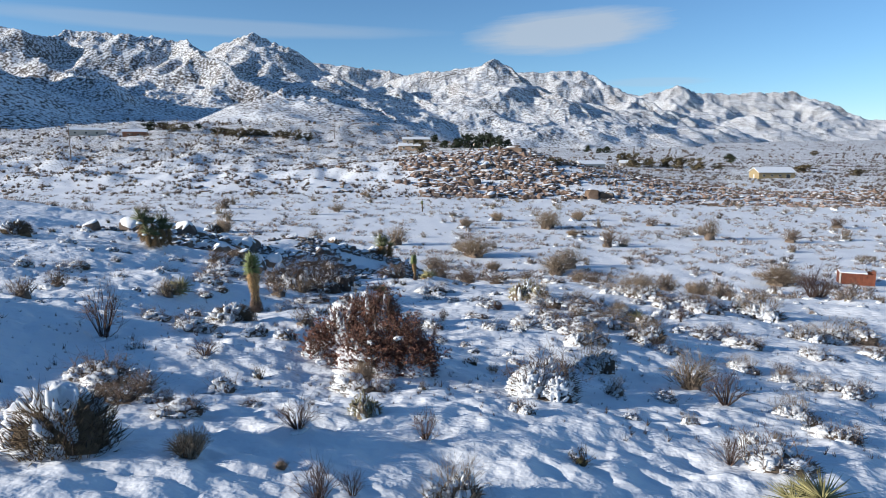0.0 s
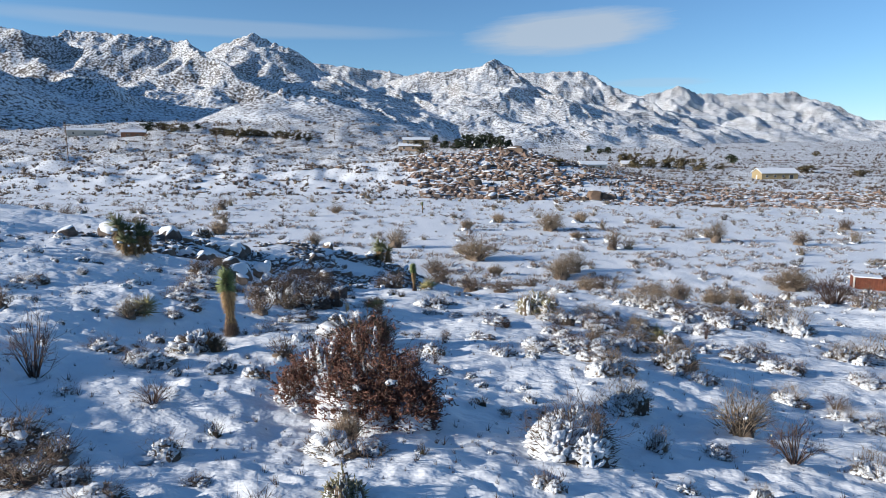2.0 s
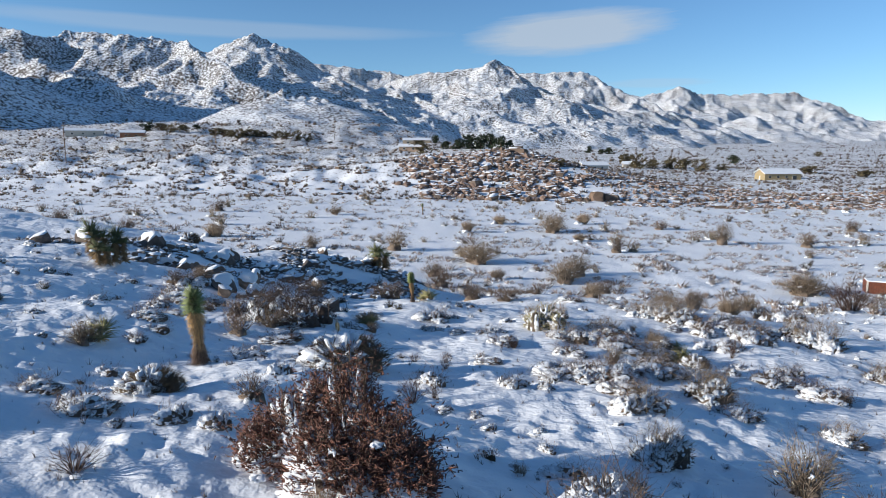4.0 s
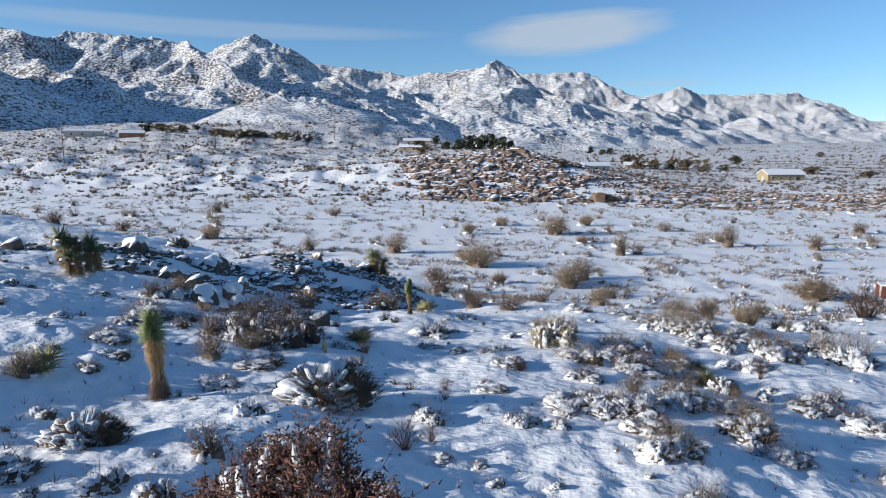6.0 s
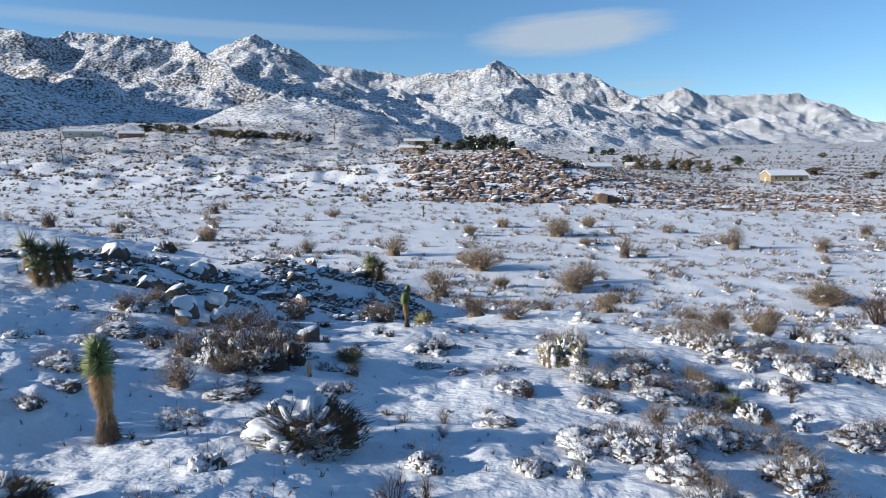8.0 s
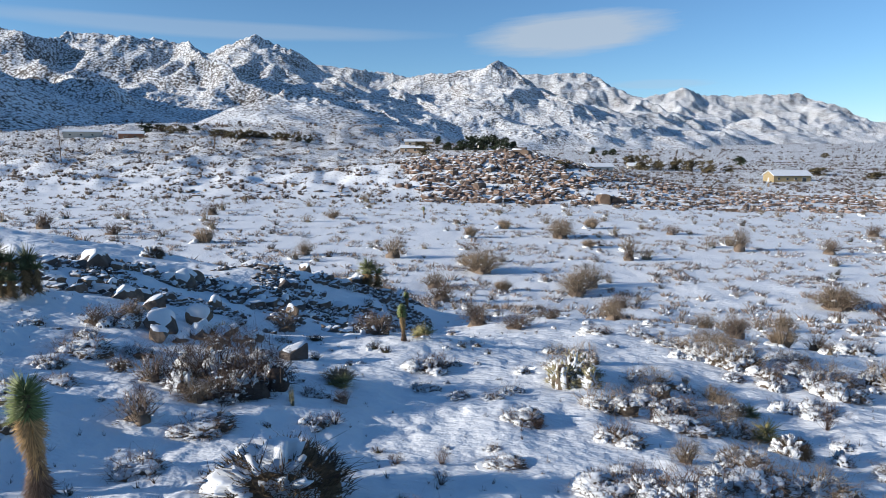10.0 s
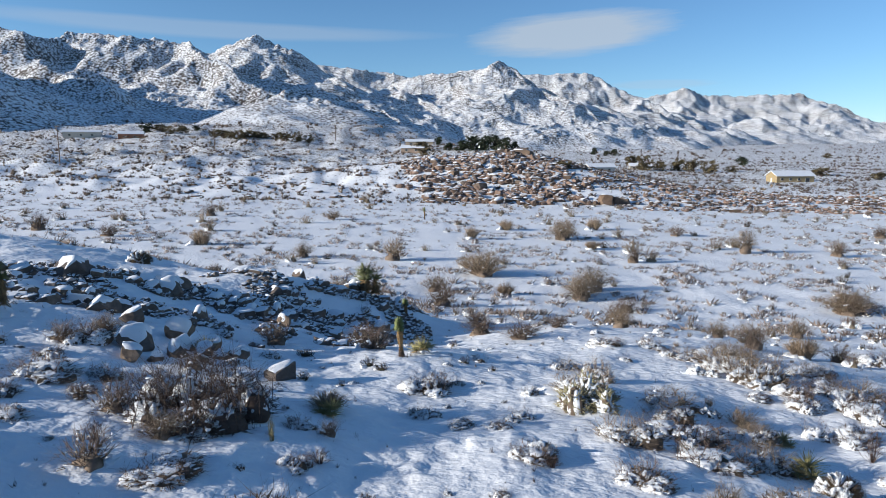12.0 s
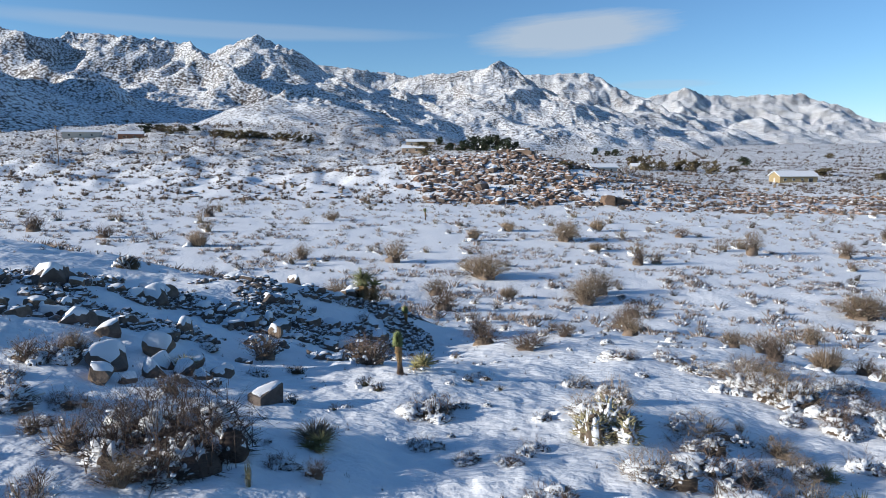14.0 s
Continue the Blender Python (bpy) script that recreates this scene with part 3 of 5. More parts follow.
def dense_bush(seed, label="dense dark evergreen bush under a cap of snow"):
    root = tagged(new("evergreen_bush"), label, "bush")
    tips, p = [], Pile(seed)
    branching(p, tips, 0.35, 0.85, 1.1, 60, 4, 0.01)
    part("branchwork", p, DARKSTEM, root)
    r = np.random.default_rng(seed + 1)
    p = Pile(seed + 2)
    p.dome((0, 0, 0.02), 0.36, 0.36, 0.6, 3, 0.45, -0.3)
    for k in range(4200):
        a, o = r.uniform(0, math.tau), r.uniform(0.3, 1.0)
        el = r.uniform(0, 1)
        c = np.array([0.52 * math.cos(a) * math.sqrt(1 - el * el * 0.9), 0.52 * math.sin(a) * math.sqrt(1 - el * el * 0.9), 0.8 * el]) * o
        p.spike(c, c + np.array([0.06 * math.cos(a), 0.06 * math.sin(a), 0.1]) + r.normal(0, 0.035, 3), 0.0065)
    part("foliage", p, EVERGREEN, root)
    p = Pile(seed + 3)
    p.blanket((-0.03, 0.02, 0.0), 0.54, 0.54, 0.88, 5, -0.34, 0.45, 0.3, 0.66)
    for k in range(4):
        a, o = r.uniform(1.6, 4.6), r.uniform(0.2, 0.4)
        p.blanket((o * math.cos(a), o * math.sin(a), 0.1), 0.22, 0.22, r.uniform(0.3, 0.55), 4, -0.42, 0.8, 0.4, 0.6)
    p.blanket((-0.2, 0.0, -0.06), 0.5, 0.52, 0.16, 4, 0.1, 0.2, 0.5, 0.3)
    part("snow_cap", p, CAP, root, "cap of settled snow")
    return root


def rosette(p, c, length, n, low=-0.3, w=0.022):
    for k in range(n):
        a, el = p.r.uniform(0, math.tau), math.asin(p.r.uniform(low, 1.0))
        d = np.array([math.cos(a) * math.cos(el), math.sin(a) * math.cos(el), math.sin(el)])
        p.spike(c + d * 0.04 * length, c + d * length * p.r.uniform(0.8, 1.05), w * length * 1.6)


def yucca(seed, label="spiky green yucca with snow among its blades", heads=3, lift=0.0, blade=BLADE, dry=SKIRT):
    root = tagged(new("yucca"), label, "yucca")
    p, s, d = Pile(seed), Pile(seed + 3), Pile(seed + 4)
    for k in range(heads):
        a = k * 2.2 + seed
        c = np.array([0.2 * math.cos(a), 0.2 * math.sin(a), 0.16 + lift + 0.16 * (k == 0)])
        rosette(p, c, (0.6 if k == 0 else 0.46) * (1 - 0.4 * lift), 75, -0.15)
        for j in range(int(40 + 260 * lift)):
            b, down = p.r.uniform(0, math.tau), p.r.uniform(0, 1) * lift
            at = c - np.array([0, 0, down])
            d.spike(at, at + np.array([0.26 * math.cos(b), 0.26 * math.sin(b), -0.16]) * p.r.uniform(0.6, 1), 0.016)
        for j in range(1 if lift else 4):
            b = p.r.uniform(0, math.tau)
            s.blob(c + np.array([0.25 * math.cos(b), 0.25 * math.sin(b), -0.12]), p.r.uniform(0.04, 0.09), 0.6, 2)
    part("foliage", p, blade, root, "stiff green blades")
    part("dry_foliage", d, dry, root, "dry brown blades")
    part("snow_cap", s, CAP, root)
    return root


def joshua(seed, height, label, width=0.38, head=0.34):
    """A single-stemmed young tree: a shaggy skirt of dead blades and a green head."""
    root = tagged(new("joshua_tree"), label, "tree")
    p, skirt = Pile(seed), Pile(seed + 1)
    z0, bend = 0.0, 0.0
    for k in range(8):
        z1 = height * (k + 1) / 8 * 0.82
        p.spike((bend, 0, z0), (bend - 0.012, 0, z1), width * 0.33, width * 0.3)
        z0, bend = z1, bend - 0.012
    part("trunk", p, BARK, root)
    old = Pile(seed + 3)
    for k in range(int(1150 * height)):
        z = height * skirt.r.uniform(0.03, 0.66)
        a, x = skirt.r.uniform(0, math.tau), bend * z / z0
        fat = width * (0.95 - 0.5 * smooth(0.0, 0.35, z / height) + 0.34 * smooth(0.3, 0.6, z / height))
        b = np.array([x + fat * 0.28 * math.cos(a), fat * 0.28 * math.sin(a), z])
        out = fat * skirt.r.uniform(0.12, 0.85)
        pile = old if z < height * skirt.r.uniform(0.18, 0.42) else skirt
        pile.spike(b, b + np.array([out * math.cos(a), out * math.sin(a), -skirt.r.uniform(0.03, 0.22)]), 0.012)
    part("skirt", skirt, SKIRT, root, "hanging skirt of dead tan blades")
    part("lower_skirt", old, STEM, root, "older grey-brown dead blades")
    p = Pile(seed + 2)
    for k in range(560):
        u = p.r.uniform(0, 1)
        z = height * (0.66 + 0.2 * u)
        a, el = p.r.uniform(0, math.tau), -0.35 + 1.7 * u ** 1.4 * p.r.uniform(0.5, 1.0)
        d = np.array([math.cos(a) * math.cos(el), math.sin(a) * math.cos(el), math.sin(el)])
        q = np.array([bend, 0, z])
        p.spike(q + d * head * 0.2, q + d * head * p.r.uniform(0.75, 1.1), 0.013)
    part("foliage", p, GREEN, root, "green bayonet-shaped blades")
    return root


def cholla(seed):
    root = tagged(new("cholla_cactus"), "pale yellow-green cactus of jointed stems laden with snow", "cactus")
    p, s = Pile(seed), Pile(seed + 3)
    r = p.r
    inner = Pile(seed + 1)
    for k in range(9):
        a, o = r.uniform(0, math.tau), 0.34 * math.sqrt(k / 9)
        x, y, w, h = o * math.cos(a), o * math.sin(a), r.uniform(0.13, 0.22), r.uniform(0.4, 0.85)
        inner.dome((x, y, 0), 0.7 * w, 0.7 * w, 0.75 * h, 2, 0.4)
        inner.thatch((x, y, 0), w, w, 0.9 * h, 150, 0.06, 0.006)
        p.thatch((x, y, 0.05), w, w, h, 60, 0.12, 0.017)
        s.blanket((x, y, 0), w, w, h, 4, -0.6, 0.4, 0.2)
    part("foliage", inner, MURK, root, "inner stems coloured as shaded")
    part("branchwork", p, CHOLLA_GREEN, root)
    part("snow_cap", s, CAP, root, "balls of snow on the joints")
    return root


def place(make, spots, group, seed=0, variants=2, sink=0.03):
    """Plants of one kind at (x, y, width, height): each variant is built once, then copied."""
    first, r = {}, random.Random(seed)
    for k, (x, y, w, h) in enumerate(spots):
        z = float(ground_at(x, y)) - sink
        m = Matrix.LocRotScale((x, y, z), Euler((0, 0, r.uniform(-0.6, 0.6))), (w, w * r.uniform(0.75, 0.95), h))
        v = k % variants
        if v in first:
            ob = copy_thing(first[v], Matrix.LocRotScale((x, y, z), Euler((0, 0, r.uniform(-0.6, 0.6))), None))
            ob.matrix_basis = m
        else:
            ob = first[v] = make(seed + 11 * v)
            ob.matrix_basis = m
        tagged(ob, group=group)
    return first


# ---- plants: the hill and the field ----
DARK = [(-5.4, 8.4, 1.68, 1.00), (-6.2, 18.1, 1.34, 0.64), (-22.8, 33.5, 1.51, 0.91), (-2.9, 22.6, 2.55, 1.06), (9.3, 28.0, 1.08, 0.70), (-20.1, 55.0, 1.49, 0.99)]
MOUND = [(-7.0, 12.3, 1.60, 0.74), (-4.5, 10.2, 0.97, 0.44), (-6.9, 16.8, 1.24, 0.70), (-1.7, 12.8, 1.35, 0.74), (1.5, 11.9, 0.56, 0.45), (5.4, 14.6, 0.69, 0.49), (6.0, 10.8, 1.44, 0.93), (8.2, 12.2, 0.93, 0.60), (11.9, 17.4, 0.85, 0.69), (4.8, 21.9, 1.46, 0.77), (7.7, 21.4, 1.43, 0.68), (12.3, 24.6, 1.41, 0.73), (17.3, 24.5, 1.59, 0.91), (-15.2, 25.5, 1.39, 0.70), (-8.4, 17.8, 0.98, 0.49), (-5.2, 10.9, 0.72, 0.36), (-6.3, 9.2, 0.79, 0.44), (-7.0, 9.9, 0.65, 0.42), (14.2, 23.0, 1.50, 0.73), (12.6, 27.6, 1.53, 0.76), (4.4, 27.3, 1.51, 0.80), (12.6, 32.2, 1.78, 0.89)]
MOUND += [(-5.6, 23.1, 1.41, 0.56), (-0.5, 34.4, 1.70, 0.95), (-8.9, 22.9, 0.83, 0.40), (3.4, 23.6, 1.74, 0.69), (1.8, 21.9, 0.97, 0.62), (16.1, 40.1, 1.75, 0.85), (11.4, 26.8, 1.80, 0.74), (-9.6, 30.0, 0.92, 0.39), (-0.6, 31.6, 1.02, 0.58), (13.0, 36.5, 1.34, 0.96), (-12.0, 34.4, 1.71, 1.02), (-5.7, 27.7, 1.66, 0.55), (-3.6, 29.0, 0.86, 0.49), (6.9, 30.8, 2.23, 0.97), (1.5, 30.3, 0.81, 0.40), (0.5, 30.5, 0.82, 0.38), (10.3, 44.7, 1.59, 0.79), (8.0, 44.2, 1.56, 0.73), (12.6, 38.3, 1.66, 0.83), (15.0, 37.8, 1.82, 0.89)]
MOUND += [(-11.1, 31.0, 2.07, 0.93), (-9.9, 31.6, 1.13, 0.68), (-11.0, 29.0, 1.04, 0.62), (-5.4, 25.5, 1.57, 0.43), (-9.7, 27.3, 1.38, 0.41), (-3.1, 26.7, 0.75, 0.45), (1.2, 26.1, 0.47, 0.26), (2.1, 28.0, 1.21, 0.6), (6.6, 28.9, 2.14, 0.96), (13.6, 43.3, 3.0, 1.4), (12.5, 35.4, 1.37, 1.0), (11.4, 36.0, 1.03, 0.51), (14.6, 34.9, 2.4, 1.3), (23.8, 47.3, 2.23, 1.5)]
MOUND += [(-3.7, 11.4, 0.54, 0.24), (11.5, 16.8, 0.73, 0.57), (-9.7, 25.4, 1.46, 0.66), (4.8, 18.6, 0.69, 0.46), (18.0, 29.7, 1.86, 0.84), (1.4, 25.1, 1.02, 0.33), (6.4, 24.5, 1.8, 0.8), (4.0, 24.6, 1.3, 0.6), (12.3, 26.0, 1.13, 0.9), (0.0, 19.7, 0.48, 0.22), (0.7, 19.6, 0.38, 0.22)]
BARE = [(-2.7, 27.1, 0.64, 0.4), (0.0, 25.2, 0.54, 0.44), (-1.0, 25.1, 0.54, 0.34), (2.5, 27.7, 0.53, 0.36), (11.9, 30.7, 0.76, 0.85), (11.7, 20.8, 1.07, 0.58), (-8.5, 15.3, 1.27, 1.49), (-5.6, 14.3, 1.06, 0.42), (-2.4, 9.9, 0.99, 0.59), (-0.3, 10.0, 0.66, 0.59), (-1.6, 7.5, 0.80, 0.58), (-1.2, 7.8, 0.45, 0.45), (6.8, 14.4, 1.36, 0.93), (5.2, 10.7, 0.82, 0.59), (41.5, 68.0, 4.86, 3.24), (-0.8, 19.9, 0.90, 0.75), (-0.3, 20.6, 0.56, 0.48), (-0.0, 23.9, 0.46, 0.38), (40.1, 67.1, 4.34, 3.60), (-7.2, 26.4, 0.89, 0.49)]
BRUSH = [(-5.8, 10.9, 1.44, 0.62), (-12.2, 17.9, 1.07, 0.82), (-12.6, 20.2, 1.11, 0.77), (0.2, 8.2, 0.99, 0.91), (-4.0, 17.8, 1.02, 0.74), (5.2, 12.5, 0.33, 0.38), (10.9, 19.3, 0.80, 0.65), (11.0, 17.8, 1.20, 0.70), (12.6, 38.2, 2.80, 1.68), (15.7, 37.1, 1.98, 1.30), (18.7, 35.9, 2.48, 2.05), (46.4, 86.0, 6.67, 2.98), (19.6, 30.0, 2.55, 1.52), (-3.0, 39.7, 2.18, 1.45), (-7.9, 28.5, 1.30, 0.94), (-5.7, 27.6, 1.52, 0.91), (-5.9, 11.8, 1.00, 0.55), (-6.2, 11.0, 0.83, 0.47), (16.9, 28.7, 1.86, 1.06), (8.3, 29.6, 1.63, 0.98), (4.6, 34.2, 2.19, 1.13), (6.8, 32.7, 1.50, 0.90)]
BRUSH += [(-6.8, 25.5, 1.42, 0.87), (-9.2, 29.3, 0.88, 0.59), (7.0, 25.7, 1.71, 0.79), (4.9, 20.6, 1.39, 0.91), (2.7, 21.8, 0.50, 0.57), (12.2, 40.3, 2.11, 1.65), (17.3, 48.5, 2.23, 1.65), (18.5, 37.8, 2.16, 1.31), (15.9, 72.0, 4.12, 2.18), (4.3, 49.1, 2.99, 1.17), (2.1, 52.0, 2.89, 1.41), (-0.5, 81.8, 4.76, 2.78), (31.2, 118.4, 4.53, 3.15), (51.9, 156.7, 5.29, 2.91), (72.4, 130.6, 5.03, 3.28), (100.3, 160.0, 5.41, 3.52), (-83.6, 142.4, 5.99, 4.07), (-65.6, 135.3, 5.67, 2.95), (-61.2, 176.7, 5.40, 3.90), (-11.6, 34.9, 1.05, 0.88), (-12.5, 34.0, 1.33, 1.00), (2.2, 57.5, 2.29, 1.52)]
BRUSH += [(-7.3, 40.5, 2.04, 1.36), (-3.8, 43.1, 2.76, 1.50), (5.0, 39.4, 1.08, 0.65), (12.2, 40.4, 2.94, 1.58), (16.6, 42.1, 1.69, 0.97), (20.1, 83.3, 4.31, 1.85), (-8.0, 33.4, 0.97, 0.65), (-2.8, 28.6, 0.84, 0.54), (9.2, 31.8, 1.04, 0.74), (11.1, 42.8, 1.73, 0.84), (7.0, 52.6, 2.02, 1.01), (21.9, 48.2, 2.08, 1.19)]
TUFT = [(8.4, 14.4, 1.04, 0.8), (-3.6, 8.4, 0.73, 0.55), (-1.8, 13.6, 0.79, 0.70), (-2.3, 8.4, 0.27, 0.23), (4.3, 17.5, 1.23, 1.18), (4.2, 14.6, 0.58, 0.62), (7.9, 24.7, 1.83, 0.96), (10.4, 21.1, 1.18, 0.79), (9.0, 31.5, 1.35, 0.78), (7.6, 22.6, 1.75, 1.15), (19.7, 47.9, 2.54, 1.77), (7.3, 91.3, 3.28, 2.09), (5.1, 143.1, 3.85, 3.25), (13.8, 160.3, 4.61, 3.25), (35.2, 165.1, 5.03, 3.91), (27.4, 132.4, 3.99, 2.22), (-44.5, 127.5, 5.33, 3.84), (-3.2, 30.8, 1.53, 0.56), (5.7, 36.7, 1.06, 1.15), (7.4, 34.0, 1.85, 0.84), (4.7, 29.8, 1.70, 0.98)]
GRASS = [(-9.6, 21.6, 1.23, 0.83), (6.9, 16.8, 1.66, 1.34), (19.2, 95.5, 6.07, 3.47), (-11.6, 35.0, 1.27, 0.95), (5.6, 25.8, 0.92, 0.77), (46.5, 85.7, 6.41, 3.34), (5.3, 104.0, 7.90, 4.29), (23.8, 144.7, 6.82, 4.87), (-8.7, 115.8, 5.39, 4.04), (16.4, 90.2, 5.60, 3.53), (-13.1, 88.1, 3.59, 2.01), (56.2, 132.4, 5.32, 5.32), (-23.6, 116.8, 4.27, 2.91), (-6.2, 27.2, 1.17, 0.75), (-1.6, 93.6, 4.25, 2.48), (9.4, 33.1, 1.44, 0.72), (19.8, 54.6, 2.49, 1.78), (17.3, 53.5, 2.07, 1.38), (30.8, 68.2, 2.87, 2.15), (46.0, 85.4, 5.70, 3.16), (13.0, 59.9, 2.42, 1.81), (5.0, 105.5, 8.93, 3.66)]
GRASS += [(-29.2, 173.8, 5.6, 2.95), (24.5, 147.6, 6.63, 4.73), (17.2, 92.6, 5.58, 3.35)]
RED = [(-1.75, 15.1, 3.45, 2.1)]
CHOLLA = [(-1.4, 10.9, 0.78, 0.64), (4.3, 32.6, 2.37, 1.33)]
BIG = [(2.4, 14.0, 2.04, 1.44), (4.7, 23.6, 1.80, 0.96)]
YUCCA = [(-9.4, 21.9, 1.1, 0.8), (5.8, 9.3, 1.22, 0.86), (9.3, 29.4, 1.03, 0.84), (-0.95, 38.7, 1.1, 1.0), (-3.1, 30.2, 0.9, 0.55), (-8.8, 36.4, 0.9, 0.7), (10.0, 31.7, 0.77, 0.59)]
YUCCA_S = [(-4.0, 28.0, 0.38, 0.66), (-3.9, 27.7, 0.33, 0.56)]
THICKET = [(-6.5, 29.0, 4.17, 1.99)]


place(dense_bush, DARK, "evergreen bushes", 100, 3)
lower = lambda spots: [(x, y, w * 1.1, h * 0.78) for x, y, w, h in spots]
place(mound, lower(MOUND), "snow-bowed shrubs", 200, 4)
place(bare, BARE, "bare shrubs", 300, 3)
place(brush, [t for t in BRUSH if t[0] <= 0 and t[1] < 45], "grey-brown shrubs", 400, 4)
place(lambda s: brush(s, snow=16, twigs=80, w=0.005), [t for t in BRUSH if t[1] >= 45], "grey-brown shrubs", 450, 4)
heaped = [t for t in TUFT + BRUSH if 0 < t[0] and t[1] < 45]
place(tuft, [t for t in TUFT if t not in heaped], "dry grass clumps", 500, 3)
place(lambda s: mound(s, 6, "low tan shrub half buried under lumps of snow", 64, 4, -0.16, 400, 0.12, STRAW, "tan_shrub"), lower(heaped), "tan snow-bowed shrubs", 550, 4)
place(lambda s: brush(s, STRAW, SAGE, 14, 105, 4, 150, "rounded tan shrub of fine dry stems", 0.005), GRASS, "tan shrubs", 600, 3)
place(lambda s: thicket(s), [(x + 0.4, y, w * 0.95, h * 0.8) for x, y, w, h in THICKET], "thickets", 650, 1)
place(rust_bush, RED, "rust-red bushes", 700, 1)
place(cholla, CHOLLA, "cactuses", 800, 2)
place(lambda s: mound(s, 11, "broad shrub almost buried under thick lumps of snow", 60, 5, -0.24, 460), lower(BIG), "snow-bowed shrubs", 900, 2)
place(yucca, YUCCA, "yuccas", 1000, 2)
place(lambda s: tuft(s, 60, 1, CHOLLA_GREEN, "small pale yellow plant with a snow tip", 0.3), YUCCA_S, "dry grass clumps", 1100, 1)


def stand(ob, x, y, sink=0.04, turn=0.0):
    ob.matrix_basis = Matrix.LocRotScale((x, y, float(ground_at(x, y)) - sink), Euler((0, 0, turn)), None)
    return ob


stand(joshua(40, 2.2, "young single-stemmed yucca tree with a shaggy tan skirt", 0.36, 0.37), -6.6, 21.8, 0.0)
stand(joshua(50, 1.75, "small single-stemmed yucca tree beside a spiky agave", 0.2, 0.24), -1.68, 37.9)
stand(joshua(70, 3.4, "slim far yucca tree standing in the snowy field", 0.3, 0.5), -5.9, 180.0)
stand(joshua(60, 1.3, "small yellowish yucca tree at the edge of the field", 0.2, 0.24), -2.6, 55.0)


# ---- stones ----
def stone_material(name, a, b):
    m, n, l, bs = shader(name, 0.9, 0.2)
    nt = m.node_tree
    info = n.new("ShaderNodeObjectInfo")
    base = ramp(nt, info.outputs["Random"], [(0.0, a), (1.0, b)])
    grain = noise_node(nt, 3.0, 6, 0.65)
    l.new(mixed(nt, 0.75, base, ramp(nt, grain, [(0.3, (0.35, 0.33, 0.31)), (0.65, (1, 1, 1))]), "MULTIPLY"), bs.inputs["Base Color"])
    relief(nt, bs, grain, 0.8, 0.08)
    return m


DARK_STONE = stone_material("dark_granite", (0.13, 0.11, 0.1), (0.24, 0.18, 0.13))
TAN_STONE = stone_material("tan_granite", (0.21, 0.145, 0.1), (0.15, 0.125, 0.11))


def boulder(seed, material, level=2, label="weathered boulder capped with snow", cap=0.5, square=False):
    r = np.random.default_rng(seed)
    v, q = BALL[level]
    v = v * r.uniform(0.75, 1.15, 3)
    sides = [(1, 0, 0), (-1, 0, 0), (0, 1, 0), (0, -1, 0), (0, 0, 1), (0, 0, -1)]
    for k in range(13 if square else 15):
        d = np.array(sides[k]) + r.normal(0, 0.13, 3) if square and k < 6 else r.normal(size=3)
        d = d / np.linalg.norm(d)
        over = np.maximum(v @ d - (r.uniform(0.4, 0.58) if square and k < 6 else r.uniform(0.42, 0.75) + 0.12 * square), 0)
        v = v - over[:, None] * d
    v = v * np.array([0.68, 0.68, 0.75]) + np.array([0, 0, 0.28])
    root = tagged(new("boulder", mesh_of("boulder", v, q, material, False)), label, "boulder")
    n = BALL[level][0]
    k = r.uniform(-30, 30, 2)
    edge = n[:, 2] - cap - 0.35 * perlin(n[:, 0] * 1.8 + k[0], n[:, 1] * 1.8 + k[1])
    lift = np.clip(edge * 4, -0.6, 1.0)
    c = (v - [0, 0, 0.25]) * (1 + 0.04 * np.minimum(lift, 0.5) + 0.12 * np.minimum(lift, 0))[:, None] + [0, 0, 0.25]
    c[:, 2] += 0.07 * lift
    snow = new("snow_cap", mesh_of("snow_cap", c, q, CAP))
    snow.parent = root
    return root


def strew(first, spots, group, seed, squash=(0.5, 0.9), sink=0.12):
    """Copies of the stones in first at (x, y, size)."""
    r, used = random.Random(seed), set()
    for k, (x, y, s) in enumerate(spots):
        m = Matrix.LocRotScale((x, y, float(ground_at(x, y)) - sink * s), Euler((r.uniform(-0.15, 0.15), r.uniform(-0.15, 0.15), r.uniform(0, 6.28))),
                               (s * r.uniform(0.8, 1.3), s * r.uniform(0.8, 1.2), s * r.uniform(*squash)))
        v = k % len(first)
        ob = copy_thing(first[v], m) if v in used else first[v]
        ob.matrix_basis = m
        used.add(v)
        tagged(ob, group=group)


def scatter(n, box, sizes, seed, keep=lambda x, y: True):
    r, out = random.Random(seed), []
    while len(out) < n:
        x, y = r.uniform(box[0], box[1]), r.uniform(box[2], box[3])
        if keep(x, y):
            out.append((x, y, sizes[0] + (sizes[1] - sizes[0]) * r.random() ** 2.2))
    return out


# the shaded rocky bank on the left
def on_bank(x, y):
    crest = 47 + (x + 19) * 0.75
    foot = 36 + 0.5 * abs(x + 12)
    return foot < y < crest + 1.5 and fbm(x / 3, y / 3, 2, 77) > -0.2 + 0.5 * smooth(8.0, 16.0, crest - y)


